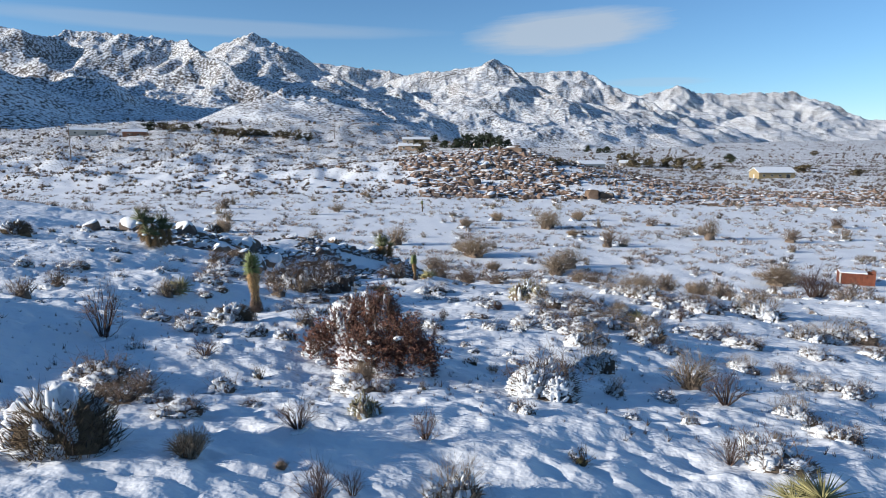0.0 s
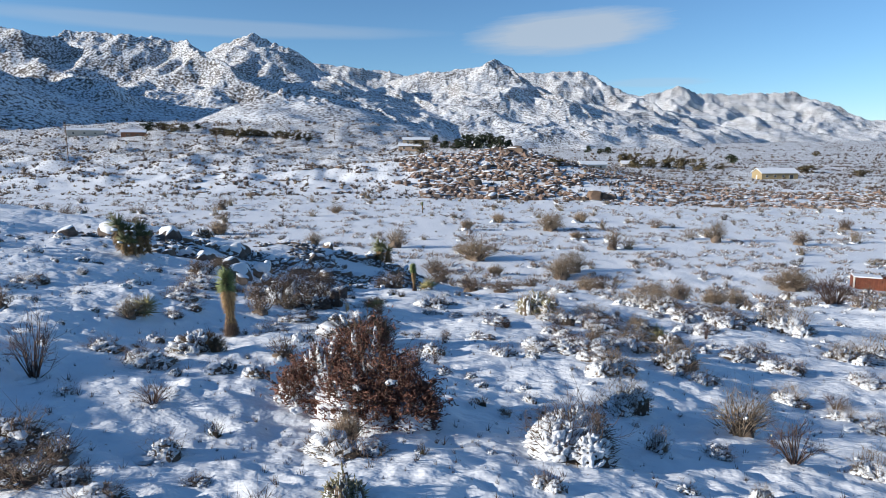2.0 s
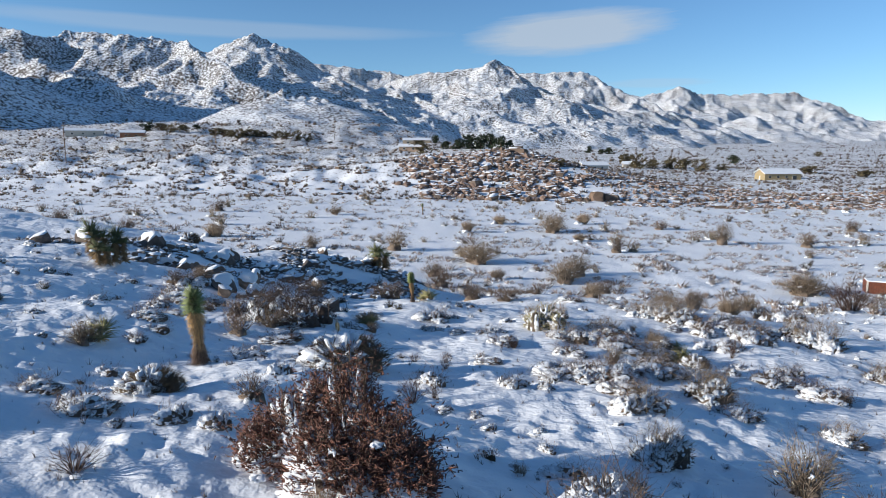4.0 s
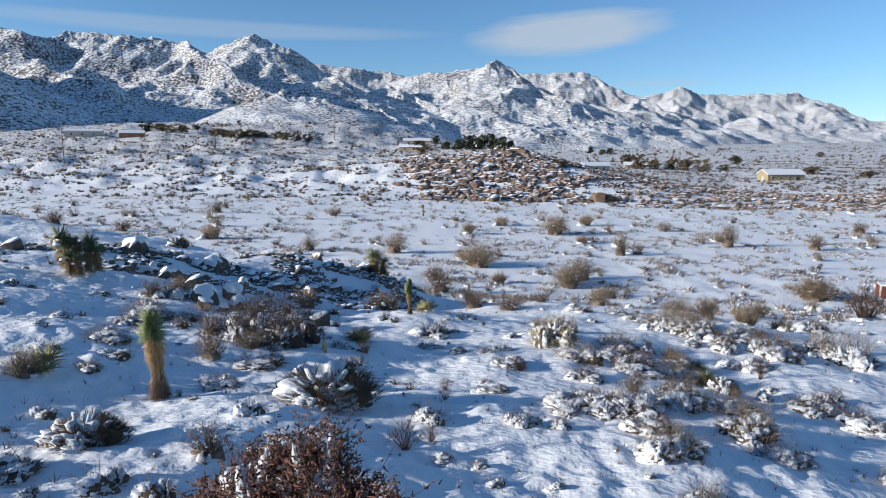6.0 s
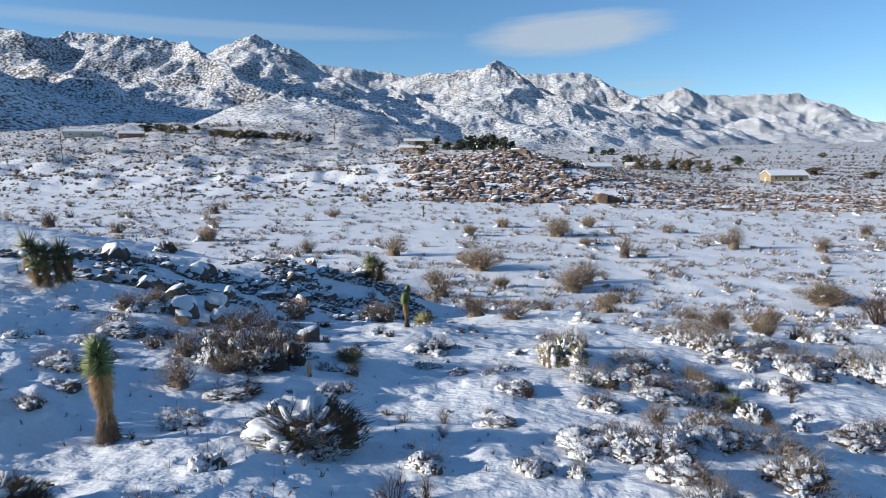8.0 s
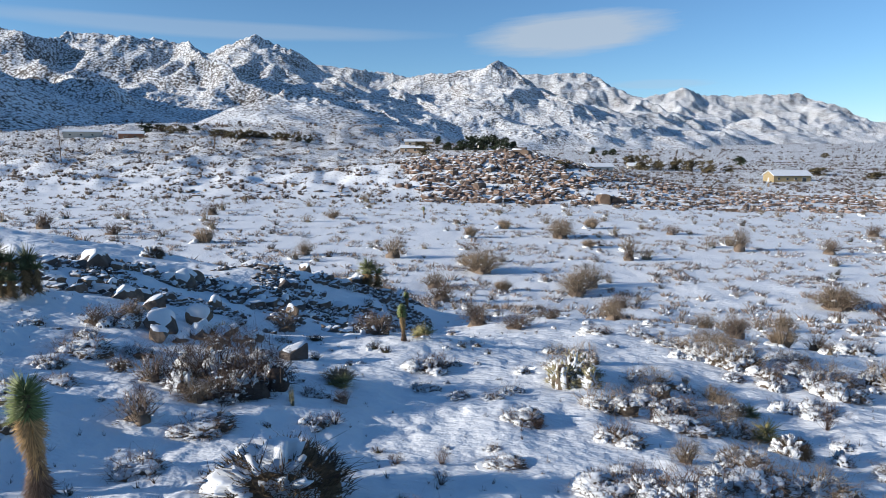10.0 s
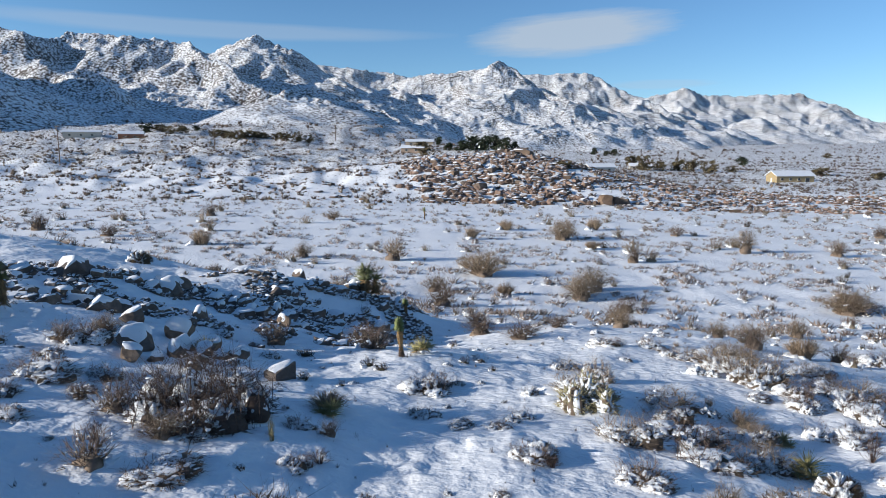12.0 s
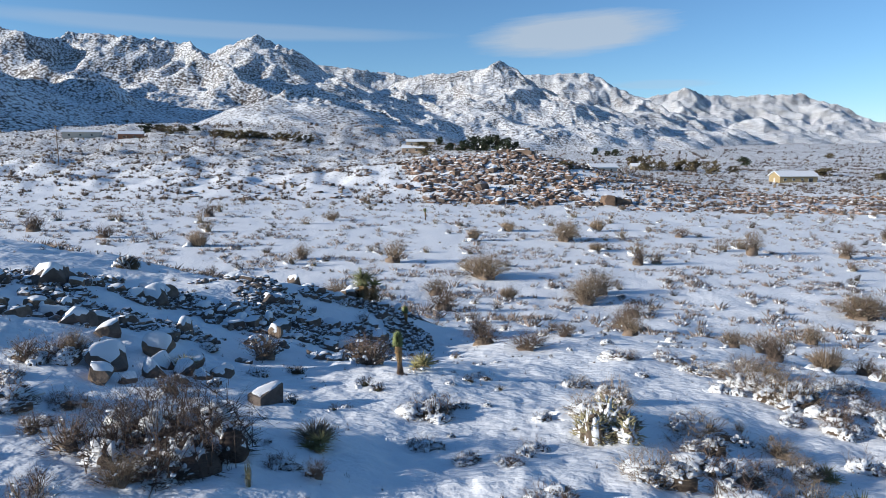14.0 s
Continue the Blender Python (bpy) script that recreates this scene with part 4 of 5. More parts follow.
bank = [boulder(2000 + k, DARK_STONE, 3, "dark granite rock half buried in snow on the bank", 0.45 + 0.05 * k, k % 2 == 0) for k in range(8)]
strew(bank, scatter(298, (-26, -3, 34, 62), (0.3, 1.15), 5, on_bank), "rocks on the bank", 6, (0.5, 0.95), 0.2)
big_rocks = [boulder(2100 + k, DARK_STONE, 3, "large granite boulder with a thick cushion of snow") for k in range(3)]
strew(big_rocks, [(-10.6, 34.9, 1.2), (-10.1, 33.7, 0.85), (-11.4, 36.5, 0.9), (-9.2, 34.9, 0.8), (-8.6, 35.8, 0.8), (-7.9, 35.6, 0.75), (-9.6, 36.2, 0.8), (-8.9, 37.0, 0.9), (-7.6, 36.6, 0.7), (-10.2, 37.4, 1.1), (-12.4, 38.4, 1.2), (-14.0, 39.2, 1.3), (-9.4, 33.9, 0.5), (-8.2, 34.7, 0.45), (-18.2, 44.5, 1.9), (-14.6, 47.0, 1.2), (-12.9, 41.0, 1.0),
                  (-13.8, 40.0, 1.1), (-6.2, 57.0, 1.3), (-13.0, 53.5, 1.2), (-9.6, 55.0, 1.1), (-21.5, 43.0, 1.5), (-23.0, 41.0, 1.3)], "large boulders", 8, (0.7, 0.95))
block = boulder(2200, TAN_STONE, 3, "squarish tan rock with a flat cap of snow", 0.75, True)
strew([block], [(-5.4, 34.0, 1.1)], "large boulders", 9, (0.7, 0.71), 0.1)

def rubble(name, spots, material, label, parent=None):
    """Uncountable small angular stones in one mesh."""
    p = Pile(61)
    v0, q = BALL[1]
    x, y, s = np.array(spots).T
    for x, y, s, z in zip(x, y, s, ground_at(x, y)):
        r = p.r
        v = v0 * r.uniform(0.6, 1.3, 3) * r.uniform(0.75, 1.2, (len(v0), 1))
        a = r.uniform(0, math.tau)
        v = v * np.array([1.0, 0.8, 0.55])
        e = r.normal(0, 0.45)
        v = np.stack([v[:, 0] * math.cos(e) - v[:, 2] * math.sin(e), v[:, 1], v[:, 0] * math.sin(e) + v[:, 2] * math.cos(e)], 1)
        v = np.stack([v[:, 0] * math.cos(a) - v[:, 1] * math.sin(a), v[:, 0] * math.sin(a) + v[:, 1] * math.cos(a), v[:, 2]], 1) * s * 0.5
        p.add(v + np.array([x, y, z + 0.08 * s]), q)
    ob = tagged(new(name, p.mesh(name, material, False)), label, "rubble", kind="stuff")


def dusted(name, colour, scale, level):
    """Stone with snow settled on the faces that look up."""
    m = plain(name, colour, 0.9, 0.4, scale, 0.05, island=0.45)
    nt = m.node_tree
    b = nt.nodes["Principled BSDF"]
    stone = b.inputs["Base Color"].links[0].from_socket
    g, sep = nt.nodes.new("ShaderNodeNewGeometry"), nt.nodes.new("ShaderNodeSeparateXYZ")
    nt.links.new(g.outputs["True Normal"], sep.inputs[0])
    up = maths(nt, "ADD", sep.outputs[2], maths(nt, "MULTIPLY", maths(nt, "SUBTRACT", noise_node(nt, scale * 0.4, 3), 0.5), 0.8))
    nt.links.new(mixed(nt, maths(nt, "MULTIPLY", maths(nt, "SUBTRACT", up, level), 6.0, True), stone, (0.76, 0.77, 0.79)), b.inputs["Base Color"])
    return m


RUBBLE_DARK = dusted("dark_rubble", (0.12, 0.1, 0.085), 4, 0.74)
RUBBLE_TAN = dusted("tan_rubble", (0.175, 0.12, 0.09), 1, 0.78)
rubble("bank_rubble", scatter(5600, (-28, -1, 32, 64), (0.12, 0.65), 25, on_bank), RUBBLE_DARK, "small dark stones poking through snow on the bank")
rubble("outcrop_rubble", scatter(4600, (-34, 70, 233, 315), (0.6, 4.6), 26, lambda x, y: abs(x - 22) < 29 + 11 * fbm(x / 13, y / 13, 2, 94) + 0.25 * (y - 234) * (1 if x < 22 else 0.1) and fbm(x / 11, y / 6, 3, 96) > -0.12), RUBBLE_TAN, "broken tan stones strewn over the outcrop")
rubble("ledge_rubble", scatter(2600, (58, 200, 224, 290), (0.5, 2.8), 27, lambda x, y: fbm(x / 14, y / 7, 3, 98) > -0.1), RUBBLE_TAN, "small reddish stones along the field's edge")

# the outcrop beyond the field: every block is a part of its outcrop
def outcropping(name, label, x0, y0, groups):
    root = tagged(new(name), label, "rocks")
    z0 = float(land(x0, y0))
    root.location = (x0, y0, z0)
    for seed, cap, shapes, spots, squash, sink in groups:
        r, made = random.Random(seed), []
        for k in range(shapes):
            ob = boulder(seed + k, TAN_STONE, 2, "", cap, True)
            made.append((ob.data, ob.children[0].data))
            bpy.data.objects.remove(ob.children[0])
            bpy.data.objects.remove(ob)
        for k, (x, y, s) in enumerate(spots):
            body, cover = made[k % shapes]
            ob = new("rock", body)
            ob.parent = root
            ob.matrix_basis = Matrix.LocRotScale((x - x0, y - y0, float(ground_at(x, y)) - z0 - sink * s), Euler((r.uniform(-0.2, 0.2), r.uniform(-0.2, 0.2), r.uniform(0, 6.28))),
                                                 (s * r.uniform(0.9, 1.7), s * r.uniform(0.8, 1.2), s * r.uniform(*squash) * 0.8))
            snow = new("snow_cap", cover)
            snow.parent = ob


outcropping("rock_outcrop", "outcrop of broken tan granite blocks dusted with snow", 22, 262, [
    (2300, 0.62, 7, scatter(288, (-30, 66, 233, 312), (1.2, 4.4), 15, lambda x, y: abs(x - 22) < 29 + 11 * fbm(x / 13, y / 13, 2, 94) + 0.25 * (y - 234) * (1 if x < 22 else 0.1) and fbm(x / 14, y / 14, 2, 99) > -0.5), (0.55, 1.1), 0.15),
    (2340, 0.85, 2, [(36, 301, 6.0), (33, 303, 6.5), (26.5, 303, 6.5), (24, 305, 5.5), (29, 300, 4.5), (21, 306, 5.0), (55, 234, 6.5), (62, 235, 5.0), (58, 236, 5.0), (12, 252, 5.0)], (0.8, 1.1), 0.05)])
outcropping("low_rock_ledge", "low ledge of reddish rocks at the edge of the field", 110, 245, [
    (2360, 0.7, 5, scatter(240, (60, 190, 224, 285), (1.0, 3.8), 18, lambda x, y: fbm(x / 12, y / 12, 2, 98) > -0.3), (0.4, 0.75), 0.15)])
outcropping("hillside_rocks", "scattered tan rocks on the snowy slope", -50, 245, [
    (2380, 0.7, 4, scatter(170, (-110, -22, 232, 285), (0.8, 3.4), 20, lambda x, y: fbm(x / 9, y / 9, 2, 55) > 0.1), (0.4, 0.7), 0.15)])

# ---- scattered brush ----
def light_shrub(seed, stem, leafs, label, snow=16, w=0.012, name="shrub"):
    root = tagged(new(name), label, "shrub")
    tips, p = [], Pile(seed)
    branching(p, tips, 0.2, 0.9, 1.0, 26, 3, w)
    part("branchwork", p, stem, root)
    r, tips = np.random.default_rng(seed + 1), np.array(tips)
    p = Pile(seed + 2)
    p.dome((0, 0, -0.08), 0.22, 0.22, 0.4, 1, 0.5, -0.4)
    for k in range(100):
        t = tips[r.integers(len(tips))]
        p.leaf(t * r.uniform(0.4, 1.0) + r.normal(0, 0.03, 3), r.uniform(0.025, 0.05))
    part("foliage", p, leafs, root)
    if snow:
        p = Pile(seed + 3)
        for k in range(max(1, snow // 6)):
            a, o = r.uniform(0, math.tau), r.uniform(0.0, 0.3)
            p.blanket((o * math.cos(a) - 0.05, o * math.sin(a), -0.05), r.uniform(0.24, 0.4), r.uniform(0.24, 0.4), r.uniform(0.2, 0.5), 3, -0.4, 0.5, 0.4, 0.4)
        part("snow_cap", p, CAP, root)
    return root


def clear_of(x, y, spots, gap):
    return all((x - a) ** 2 + (y - b) ** 2 > (gap + 0.5 * w) ** 2 for a, b, w, *_ in spots)


ALL_SPOTS = DARK + MOUND + BARE + BRUSH + TUFT + GRASS + RED + CHOLLA + BIG + YUCCA


def shrub_spots(n, box, wide, tall, seed, gap, keep=lambda x, y: True):
    r, out = random.Random(seed), []
    while len(out) < n:
        x, y = r.uniform(box[0], box[1]), r.uniform(box[2], box[3])
        if abs(x) < 0.78 * y + 6 and keep(x, y) and clear_of(x, y, ALL_SPOTS, gap):
            w = wide[0] + (wide[1] - wide[0]) * r.random() ** 2
            out.append((x, y, w, w * r.uniform(*tall)))
    return out


# small growth between the larger shrubs on the hill
rough_side = lambda x, y: fbm(x / 6, y / 6, 2, 33) + 0.05 * x > -0.1
place(lambda s: mound(s, 3, "small tuft of brush under lumps of snow", 16, 4, -0.12, 190, 0.1, name="brush_tuft"), shrub_spots(160, (-26, 36, 9, 64), (0.25, 1.1), (0.4, 0.75), 31, 0.2, rough_side) + shrub_spots(135, (-24, 3, 13, 48), (0.3, 1.3), (0.3, 0.6), 39, 0.2), "small snowy tufts", 1200, 4)
place(lambda s: light_shrub(s, DARKSTEM, OLIVE, "small dark twiggy shrub in the snow", 12, name="twiggy_shrub"), shrub_spots(70, (-26, 34, 9, 62), (0.2, 0.7), (0.5, 0.9), 32, 0.2) + shrub_spots(45, (-26, 2, 18, 48), (0.3, 0.9), (0.4, 0.7), 42, 0.15), "small dark shrubs", 1300, 3)
place(lambda s: tuft(s, 90, 1, STRAW, "small dry grass tuft in the snow"), shrub_spots(45, (-26, 40, 9, 66), (0.2, 0.6), (0.7, 1.1), 33, 0.2), "small grass tufts", 1400, 3)
# the slope down to the field
place(lambda s: light_shrub(s, STEM, SAGE, "grey-brown shrub streaked with snow"), shrub_spots(110, (-20, 62, 46, 92), (0.5, 2.2), (0.45, 0.8), 34, 0.3, lambda x, y: x > -12 + (70 - y) * 0.2), "slope shrubs", 1500, 4)
# the field
place(lambda s: light_shrub(s, STEM, SAGE, "grey-brown field shrub edged with snow", 18, name="sagebrush"), shrub_spots(150, (-110, 140, 92, 232), (0.8, 4.2), (0.4, 0.75), 35, 0.8), "field shrubs", 1600, 4)
place(lambda s: light_shrub(s, STRAW, SAGE, "tan field shrub of fine dry stems", 7, name="rabbitbrush"), shrub_spots(110, (-110, 140, 96, 232), (1.0, 5.0), (0.5, 0.8), 36, 0.8), "tan field shrubs", 1700, 3)
place(lambda s: light_shrub(s, DARKSTEM, OLIVE, "dark low field shrub with a little snow", 8, name="blackbrush"), shrub_spots(90, (-110, 140, 96, 232), (0.8, 3.2), (0.35, 0.7), 37, 0.8), "dark field shrubs", 1800, 3)


def brush_sheet(name, n, seed, near, reach, size, material, label, side=0.74, spikes=8, thick=0.17, low=0.6, patch=60.0, gate=-0.45, snowy=""):
    """Uncountable far brush: one mesh of many small ragged clumps."""
    r, shapes = np.random.default_rng(seed), []
    for k in range(6):
        p = Pile(seed + k)
        for j in range(spikes):
            b, o = p.r.uniform(0, math.tau), p.r.uniform(0.1, 0.5)
            p.spike((0.3 * o * math.cos(b + 1), 0.3 * o * math.sin(b + 1), -0.08), (o * math.cos(b), o * math.sin(b), (low - 0.6 * low * o) * p.r.uniform(0.5, 1.2)), thick)
        shapes.append((np.concatenate(p.v), np.concatenate(p.f)))
    d = near * (reach / near) ** (r.random(n) ** 0.8)
    x, y = d * r.uniform(-side, side, n), d
    ok = fbm(x / patch, y / patch, 2, 12) > gate
    x, y = x[ok], y[ok]
    s = size[0] + (size[1] - size[0]) * r.random(len(x)) ** 2
    z, vs, fs, count = ground_at(x, y), [], [], 0
    for k, (v, f) in enumerate(shapes):
        i = np.arange(k, len(x), len(shapes))
        flip = np.where(r.random(len(i)) < 0.5, -1.0, 1.0)
        q = v[None] * s[i][:, None, None]
        q[..., 0] *= flip[:, None]
        q = q + np.stack([x[i], y[i], z[i]], -1)[:, None]
        vs.append(q.reshape(-1, 3))
        fs.append((f[None] + (np.arange(len(i)) * len(v))[:, None, None] + count).reshape(-1, 3))
        count += len(i) * len(v)
    tagged(new(name, mesh_of(name, np.concatenate(vs), np.concatenate(fs), material)), label, "brush", kind="stuff")
    if snowy:
        # lumps of snow on the same clumps
        vs, fs, count = [], [], 0
        for k in range(3):
            p = Pile(seed + 40 + k)
            for j in range(3):
                p.blob(p.r.normal(0, 0.2, 3) * (1, 1, 0) + (-0.03, 0, 0.04), p.r.uniform(0.04, 0.1), 0.7, 1, 0.4)
            v, f = np.concatenate(p.v), np.concatenate(p.f)
            i = np.arange(k, len(x), 3)
            q = v[None] * s[i][:, None, None] + np.stack([x[i], y[i], z[i]], -1)[:, None]
            vs.append(q.reshape(-1, 3))
            fs.append((f[None] + (np.arange(len(i)) * len(v))[:, None, None] + count).reshape(-1, 3))
            count += len(i) * len(v)
        tagged(new("brush_snow", mesh_of("brush_snow", np.concatenate(vs), np.concatenate(fs), CAP)), snowy, "snow", kind="stuff")


brush_sheet("distant_brush", 19000, 71, 225, 640, (0.5, 3.5), plain("far_brush", (0.12, 0.09, 0.07), 0.9, 0.4, 2, island=0.5), "grey-brown brush scattered over the far snowy slopes", spikes=12, thick=0.07, low=0.5, patch=20.0, gate=-0.22)
brush_sheet("distant_dry_brush", 2200, 72, 220, 800, (0.6, 2.8), plain("far_dry_brush", (0.25, 0.19, 0.12), 0.9, 0.4, 2, island=0.5), "tan dry brush scattered over the far plain")
brush_sheet("field_brush", 13000, 73, 66, 240, (0.5, 2.9), plain("field_twigs", (0.23, 0.18, 0.145), 0.9, 0.4, 2, island=0.5), "low dry brush sprinkled over the snowy field", spikes=13, thick=0.032, low=0.33, patch=9.0, gate=-0.02, snowy="snow caught on the low field brush")
brush_sheet("plain_brush", 7000, 74, 600, 2300, (1.2, 6.5), bpy.data.materials["far_brush"], "dark brush scattered over the distant snowy plain", spikes=4, patch=130.0, gate=-0.12)
brush_sheet("hill_twigs", 3000, 75, 11, 66, (0.06, 0.3), bpy.data.materials["dark_twigs"], "small dark twigs poking out of the snow", spikes=6, thick=0.03, low=0.7)


# ---- far trees, houses, poles ----
JUNIPER_LEAF = plain("juniper_green", (0.035, 0.045, 0.025), 0.85, 0.4, 3, island=0.5)
DRY_LEAF = plain("dry_tree_leaves", (0.12, 0.095, 0.05), 0.85, 0.4, 3, island=0.5)


def far_tree(seed, name, leafs, label, clumps=26):
    """About one metre wide and high: trunk, limbs and a ragged crown of leaf clumps."""
    root = tagged(new(name), label, "tree")
    p, crown = Pile(seed), Pile(seed + 1)
    r = p.r
    p.spike((0, 0, -0.05), (0.02, 0, 0.35), 0.05, 0.03)
    for k in range(clumps):
        a, o, z = r.uniform(0, math.tau), r.uniform(0.05, 0.44), r.uniform(0.06, 0.9)
        o *= math.sqrt(max(0.1, 1 - (z - 0.4) ** 2 * 2.6))
        c = np.array([o * math.cos(a), o * math.sin(a), z])
        p.spike((0, 0, min(z, 0.3)), c, 0.018, 0.006)
        for j in range(26):
            crown.leaf(c + r.normal(0, 0.065, 3), r.uniform(0.04, 0.085))
    part("trunk", p, BARK, root)
    part("crown", crown, leafs, root)
    return root


JUNIPERS = [(8, 363, 9.6, 5.8), (14, 361, 10.9, 8.3), (20, 359, 9.5, 8.9), (26, 359, 9.5, 8.9), (31, 354, 8.1, 7.5), (36, 356, 6.3, 5.7), (-6, 463, 6.5, 6.5), (264, 587, 12.5, 8.3), (204, 906, 11.2, 9.6), (217, 849, 15.0, 9.0), (-239, 524, 12.9, 7.4), (-201, 529, 7.4, 4.6), (207, 850, 12.0, 6.8), (1, 374, 7.3, 4.6)]
TREES = [(-16, 388, 12.3, 6.2), (-12, 355, 9.4, 4.4), (151, 534, 14.2, 10.4), (146, 491, 14.8, 11.3), (158, 490, 12.2, 7.8), (173, 495, 15.8, 8.8), (180, 482, 14.6, 9.4), (186, 469, 15.0, 9.2), (47, 279, 6.4, 3.0), (50, 278, 4.0, 3.5), (-227, 523, 13.8, 6.4), (-211, 502, 11.5, 6.2), (-203, 505, 12.4, 6.2), (-174, 493, 11.3, 6.1), (-164, 483, 11.9, 6.4), (-148, 470, 11.6, 6.6), (-137, 475, 11.7, 6.3), (-122, 473, 10.0, 5.8), (-106, 436, 10.0, 5.4), (-93, 443, 9.4, 5.5), (-152, 464, 10.6, 5.7), (-143, 472, 11.6, 6.6), (-131, 474, 10.0, 5.8), (-100, 441, 8.5, 7.0), (425, 734, 11.7, 6.5), (244, 433, 16.9, 5.4), (253, 387, 13.8, 4.8), (203, 472, 10.0, 5.0)]
place(lambda s: far_tree(s, "juniper_tree", JUNIPER_LEAF, "dark green juniper standing near the far houses", 34), JUNIPERS, "far junipers", 2600, 4, 0.3)
place(lambda s: far_tree(s, "desert_tree", DRY_LEAF, "olive-brown desert tree with thin dry foliage"), TREES, "far desert trees", 2700, 4, 0.3)


def box(pile, x0, x1, y0, y1, z0, z1):
    v = np.array([(x, y, z) for x in (x0, x1) for y in (y0, y1) for z in (z0, z1)])
    pile.add(v, [(0, 1, 3), (0, 3, 2), (4, 6, 7), (4, 7, 5), (0, 4, 5), (0, 5, 1), (2, 3, 7), (2, 7, 6), (0, 2, 6), (0, 6, 4), (1, 5, 7), (1, 7, 3)])


PANE = plain("dark_window", (0.03, 0.035, 0.04), 0.15, 0.2, 1, spec=0.6)
TRIM = plain("white_trim", (0.7, 0.68, 0.62), 0.6, 0.1, 2)


def house(x, y, length, depth, eave, ridge, turn, colour, label, windows=4, garage=False):
    """A single-storey house: gabled walls, overhanging snowy roof, windows, door."""
    root = tagged(new("house"), label, "house")
    root.matrix_basis = Matrix.LocRotScale((x, y, float(land(x, y)) - 0.3), Euler((0, 0, radians(turn))), None)
    paint = plain("house_paint", colour, 0.8, 0.12, 0.8)
    hl, hd = length / 2, depth / 2
    p = Pile(1)
    v = np.array([(sx * hl, sy * hd, z) for sx in (-1, 1) for sy in (-1, 1) for z in (-0.6, eave)] + [(-hl, 0, ridge), (hl, 0, ridge)])
    p.add(v, [(0, 1, 3), (0, 3, 2), (4, 6, 7), (4, 7, 5), (0, 4, 5), (0, 5, 1), (2, 3, 7), (2, 7, 6), (1, 8, 3), (5, 7, 9)])
    part("wall", p, paint, root, shade=False)
    slope = (ridge - eave) / hd
    for side in (-1, 1):
        p, o = Pile(2), 0.7
        top = [(-hl - o, 0, ridge + 0.12), (hl + o, 0, ridge + 0.12), (hl + o, side * (hd + o), eave - slope * o + 0.12), (-hl - o, side * (hd + o), eave - slope * o + 0.12)]
        v = np.array(top + [(a, b, c + 0.38) for a, b, c in top])
        p.add(v, [(4, 5, 6), (4, 6, 7), (0, 2, 1), (0, 3, 2), (2, 3, 7), (2, 7, 6), (0, 4, 7), (0, 7, 3), (1, 2, 6), (1, 6, 5)])
        part("roof", p, CAP, root, "roof slope under snow", False)
    for k in range(windows):
        wx = -hl + length * (k + 0.6) / (windows + 0.4)
        frame_ob, p = None, Pile(3)
        wide, low, high = (2.4, 0.0, 2.2) if garage and k == windows - 1 else (1.3, 1.0, 2.1)
        box(p, wx - wide / 2 - 0.1, wx + wide / 2 + 0.1, -hd - 0.06, -hd + 0.02, low - 0.1, high + 0.1)
        frame_ob = part("window", p, TRIM, root, shade=False)
        p = Pile(4)
        box(p, wx - wide / 2, wx + wide / 2, -hd - 0.1, -hd - 0.05, low, high)
        part("pane", p, PANE, frame_ob, shade=False)
    p = Pile(5)
    box(p, -hl - 0.07, -hl + 0.02, -0.5, 0.5, 0.0, 2.1)
    part("door", p, TRIM, root, shade=False)
    return root


house(192.5, 373.0, 22.0, 10.0, 3.4, 5.8, 6, (0.3, 0.235, 0.13), "long tan-yellow single-storey house with a snowy gabled roof", 4, True)
house(-262.0, 474.0, 24.0, 10.0, 3.6, 5.0, 24, (0.5, 0.45, 0.38), "low white house with a shallow snowy roof", 3)
house(-229.0, 478.0, 16.0, 11.0, 3.6, 5.4, 20, (0.25, 0.12, 0.07), "dark brown house with a snowy roof", 2)
house(-20.0, 470.0, 19.0, 9.0, 3.2, 4.6, 4, (0.45, 0.36, 0.26), "low tan house with a snowy roof among trees", 3)
house(-20.0, 388.0, 13.0, 8.0, 2.8, 4.0, -6, (0.3, 0.22, 0.16), "small brown house with a snowy roof", 2)
house(23.0, 385.0, 9.0, 7.0, 2.8, 4.0, 8, (0.6, 0.55, 0.46), "small pale house with a snowy roof below the junipers", 2)
house(92.0, 400.0, 16.0, 9.0, 3.0, 4.8, 10, (0.5, 0.47, 0.42), "white house with a broad snowy roof", 3)
house(150.0, 512.0, 16.0, 9.0, 3.0, 4.8, -8, (0.3, 0.27, 0.23), "pale house half hidden by trees", 3)


def utility_pole(x, y, height):
    root = tagged(new("utility_pole"), "dark wooden utility pole with a crossarm", "pole", "utility poles")
    root.location = (x, y, float(land(x, y)) - 0.2)
    p = Pile(9)
    for k in range(2):
        p.spike((0, 0, k * height / 2), (0, 0, (k + 1) * height / 2), 0.28 - 0.05 * k, 0.23 - 0.05 * k)
    part("pole", p, BARK, root)
    p = Pile(10)
    box(p, -1.3, 1.3, -0.1, 0.1, height - 0.9, height - 0.65)
    part("crossarm", p, BARK, root, shade=False)
    for k in (-1.15, -0.4, 0.4, 1.15):
        p = Pile(11)
        p.spike((k, 0, height - 0.65), (k, 0, height - 0.35), 0.08, 0.06)
        part("insulator", p, TRIM, root)


for spot in ((-187.5, 322.0, 18.0), (-134.0, 382.0, 12.0), (-80.0, 473.0, 12.0)):
    utility_pole(*spot)

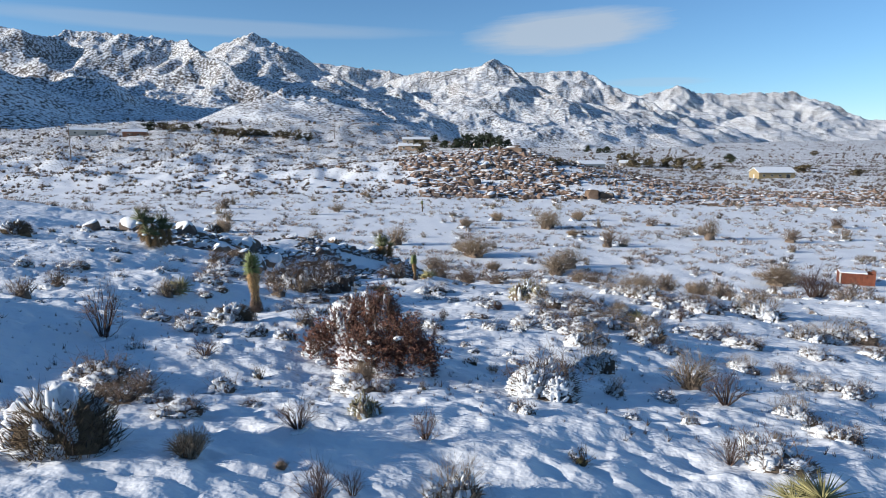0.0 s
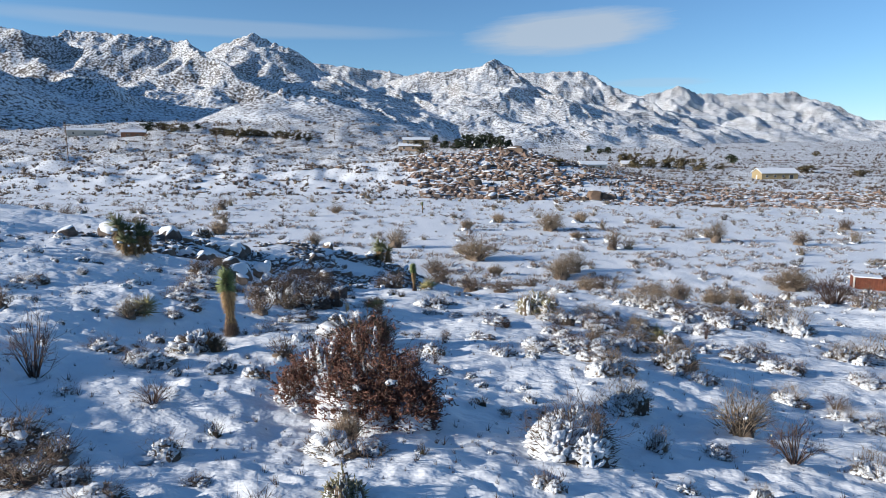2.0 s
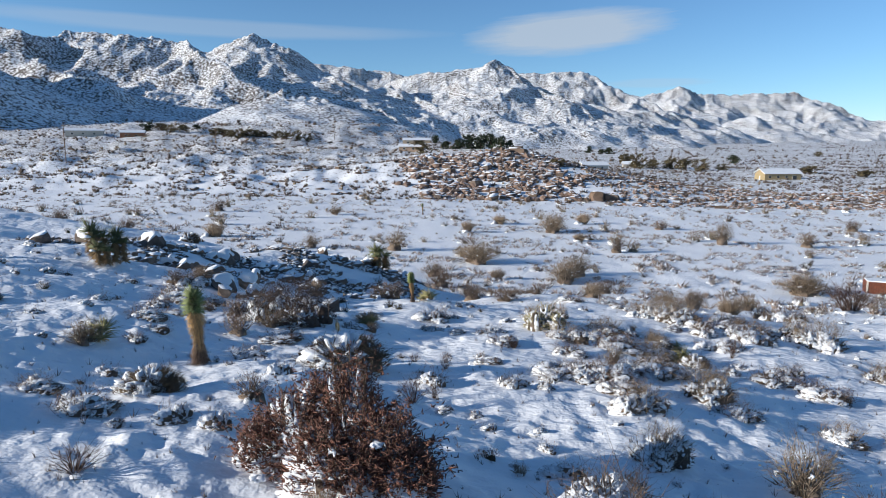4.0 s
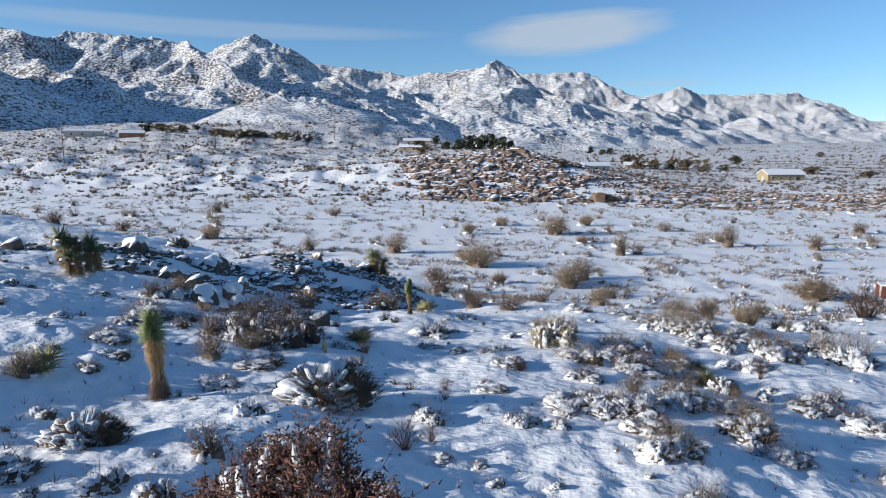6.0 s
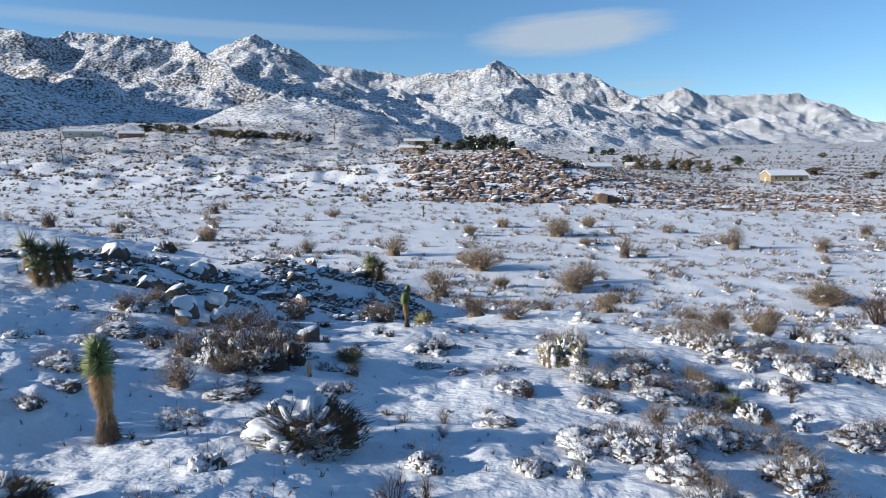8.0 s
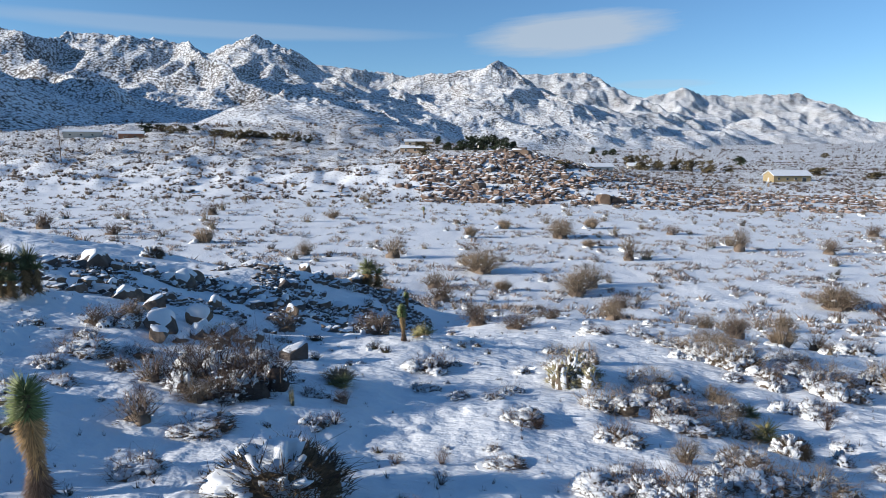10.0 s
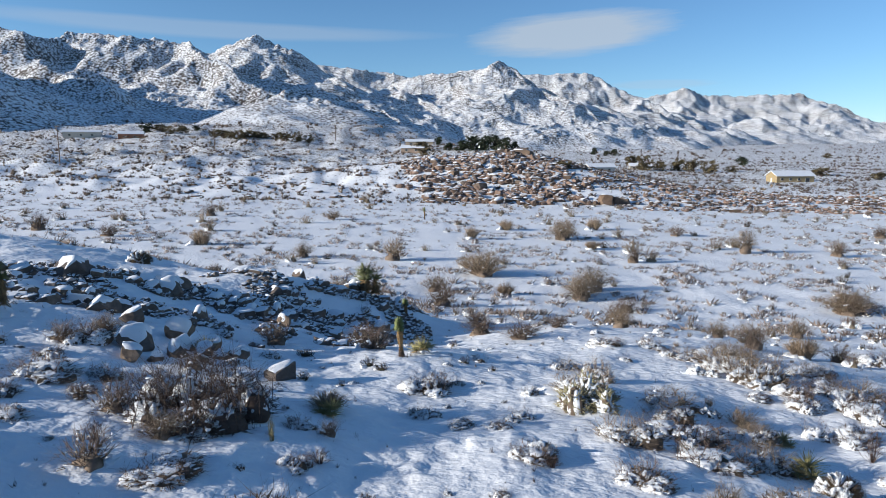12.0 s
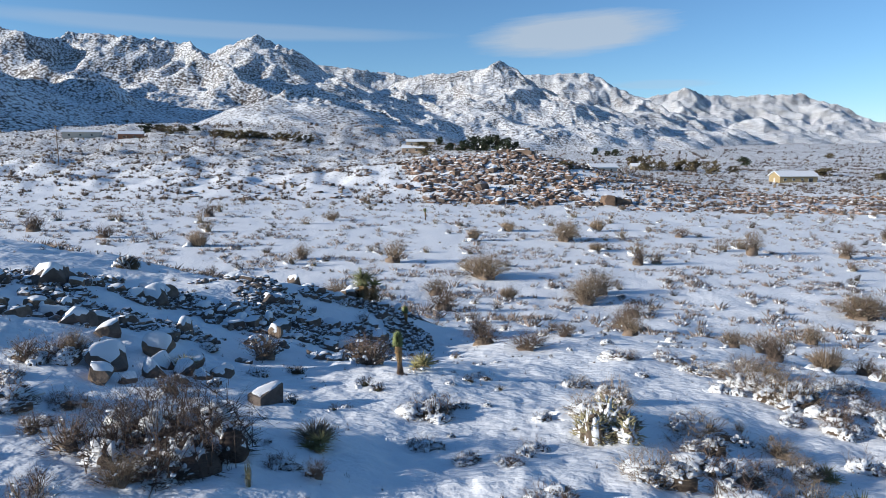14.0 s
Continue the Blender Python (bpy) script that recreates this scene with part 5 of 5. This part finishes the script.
# ---- rusty steel container at the field's edge ----
RUST = plain("rusty_red_steel", (0.16, 0.055, 0.03), 0.75, 0.35, 2.5, 0.01)
PALE = plain("pale_steel_frame", (0.6, 0.55, 0.48), 0.6, 0.2, 3)
container = tagged(new("steel_container"), "rust-red open steel container half hidden by brush in the snow", "container")
container.matrix_basis = Matrix.LocRotScale((58.5, 88.0, float(ground_at(58.5, 88.0)) - 0.1), Euler((0, 0, radians(-24))), None)
CW, CD, CH = 4.3, 2.2, 1.9
for name, a, b, c, d in (("front_wall", -CW / 2, CW / 2, -CD / 2, -CD / 2 + 0.06), ("rear_wall", -CW / 2, CW / 2, CD / 2 - 0.06, CD / 2)):
    p = Pile(20)
    box(p, a, b, c, d, 0.1, CH)
    wall = part(name, p, RUST, container, shade=False)
    for k in range(15):
        p, rx = Pile(20), a + 0.2 + k * (CW - 0.4) / 14
        box(p, rx - 0.07, rx + 0.07, c - 0.045, c, 0.2, CH - 0.1)
        part("rib", p, RUST, wall, shade=False)
for side in (-1, 1):
    p = Pile(21)
    box(p, side * CW / 2 - 0.03, side * CW / 2 + 0.03, -CD / 2 + 0.06, CD / 2 - 0.06, 0.1, CH + (0.35 if side > 0 else 0))
    part("end_wall", p, RUST, container, shade=False)
for sx in (-1, 1):
    for sy in (-1, 1):
        p = Pile(22)
        box(p, sx * CW / 2 - 0.09 * sx - 0.09, sx * CW / 2 - 0.09 * sx + 0.12, sy * CD / 2 - 0.09, sy * CD / 2 + 0.09, 0, CH + 0.06)
        part("corner_post", p, PALE if sx < 0 else RUST, container, shade=False)
p = Pile(23)
box(p, -CW / 2 + 0.05, CW * 0.28, -CD / 2 - 0.08, CD / 2, CH, CH + 0.16)
part("lid", p, CAP, container, "pale lid under snow", False)

# ---- clumps of large yuccas on the bank ----
place(lambda s: yucca(s, "tall clump of spiky yucca with a dry brown skirt", 4, 0.5, DARK_GREEN, BROWN_SKIRT), [(-16.9, 35.8, 1.5, 1.9), (-16.0, 36.0, 1.3, 1.8), (-16.3, 35.2, 1.3, 1.2), (-5.3, 56.6, 2.4, 2.0)], "bank yuccas", 2800, 2)

# ---- clouds ----
def cloud(name, bearing, rise, wide, tall, tilt, density, seed, label):
    """A thin veil of cloud far behind everything."""
    m = bpy.data.materials.new(name)
    m.use_nodes = True
    nt = m.node_tree
    nt.nodes.clear()
    out, em, tr, mx = (nt.nodes.new(k) for k in ("ShaderNodeOutputMaterial", "ShaderNodeEmission", "ShaderNodeBsdfTransparent", "ShaderNodeMixShader"))
    # an even glow stands in for sunlight on the cloud
    em.inputs[0].default_value, em.inputs[1].default_value = (0.62, 0.63, 0.66, 1), 0.6
    tc, mp, ln = nt.nodes.new("ShaderNodeTexCoord"), nt.nodes.new("ShaderNodeMapping"), nt.nodes.new("ShaderNodeVectorMath")
    mp.inputs["Location"].default_value, mp.inputs["Scale"].default_value = (-1, -1, 0), (2, 2, 0)
    nt.links.new(tc.outputs["UV"], mp.inputs[0])
    ln.operation = "LENGTH"
    nt.links.new(mp.outputs[0], ln.inputs[0])
    nz = noise_node(nt, 3.2, 5, 0.6, "UV", (1.0, 3.0 * tall / wide * 3, 1.0))
    fall = maths(nt, "SUBTRACT", maths(nt, "ADD", 0.72, maths(nt, "MULTIPLY", nz, 0.55)), ln.outputs["Value"])
    a = maths(nt, "MULTIPLY", maths(nt, "MULTIPLY", fall, 2.4, True), density)
    for x, y in ((a, mx.inputs[0]), (tr.outputs[0], mx.inputs[1]), (em.outputs[0], mx.inputs[2]), (mx.outputs[0], out.inputs[0])):
        nt.links.new(x, y)
    d, n = 4300.0, 24
    i, j = np.meshgrid(np.linspace(-1, 1, n), np.linspace(-1, 1, n), indexing="ij")
    az = np.radians(bearing + (i * math.cos(tilt) - j * math.sin(tilt) * tall / wide) * wide / 2)
    el = np.radians(rise + (j * math.cos(tilt) + i * math.sin(tilt) * wide / tall) * tall / 2)
    pts = np.stack([d * np.sin(az), d * np.cos(az), 5.3 + d * np.tan(el)], -1)
    me = grid_mesh(name, pts, m)
    uv = me.uv_layers.new(name="UVMap")
    vi = np.empty(len(me.loops), dtype=np.int32)
    me.loops.foreach_get("vertex_index", vi)
    flat = np.stack([(i.reshape(-1) + 1) / 2, (j.reshape(-1) + 1) / 2], -1)[vi]
    uv.data.foreach_set("uv", flat.reshape(-1).astype(np.float32))
    ob = tagged(new(name, me), label, "cloud", kind="structure")
    ob.visible_shadow = False


cloud("cloud", 10.6, 9.9, 18.5, 3.9, 0.06, 0.8, 3, "pale lens-shaped cloud in a clear blue sky")
cloud("cloud_wisp", -20.0, 9.9, 42.0, 1.6, 0.0, 0.3, 5, "thin streak of high cloud")
cloud("cloud_wisp", 18.0, 5.6, 10.0, 0.9, 0.0, 0.25, 7, "faint wisp of cloud over the ridge")
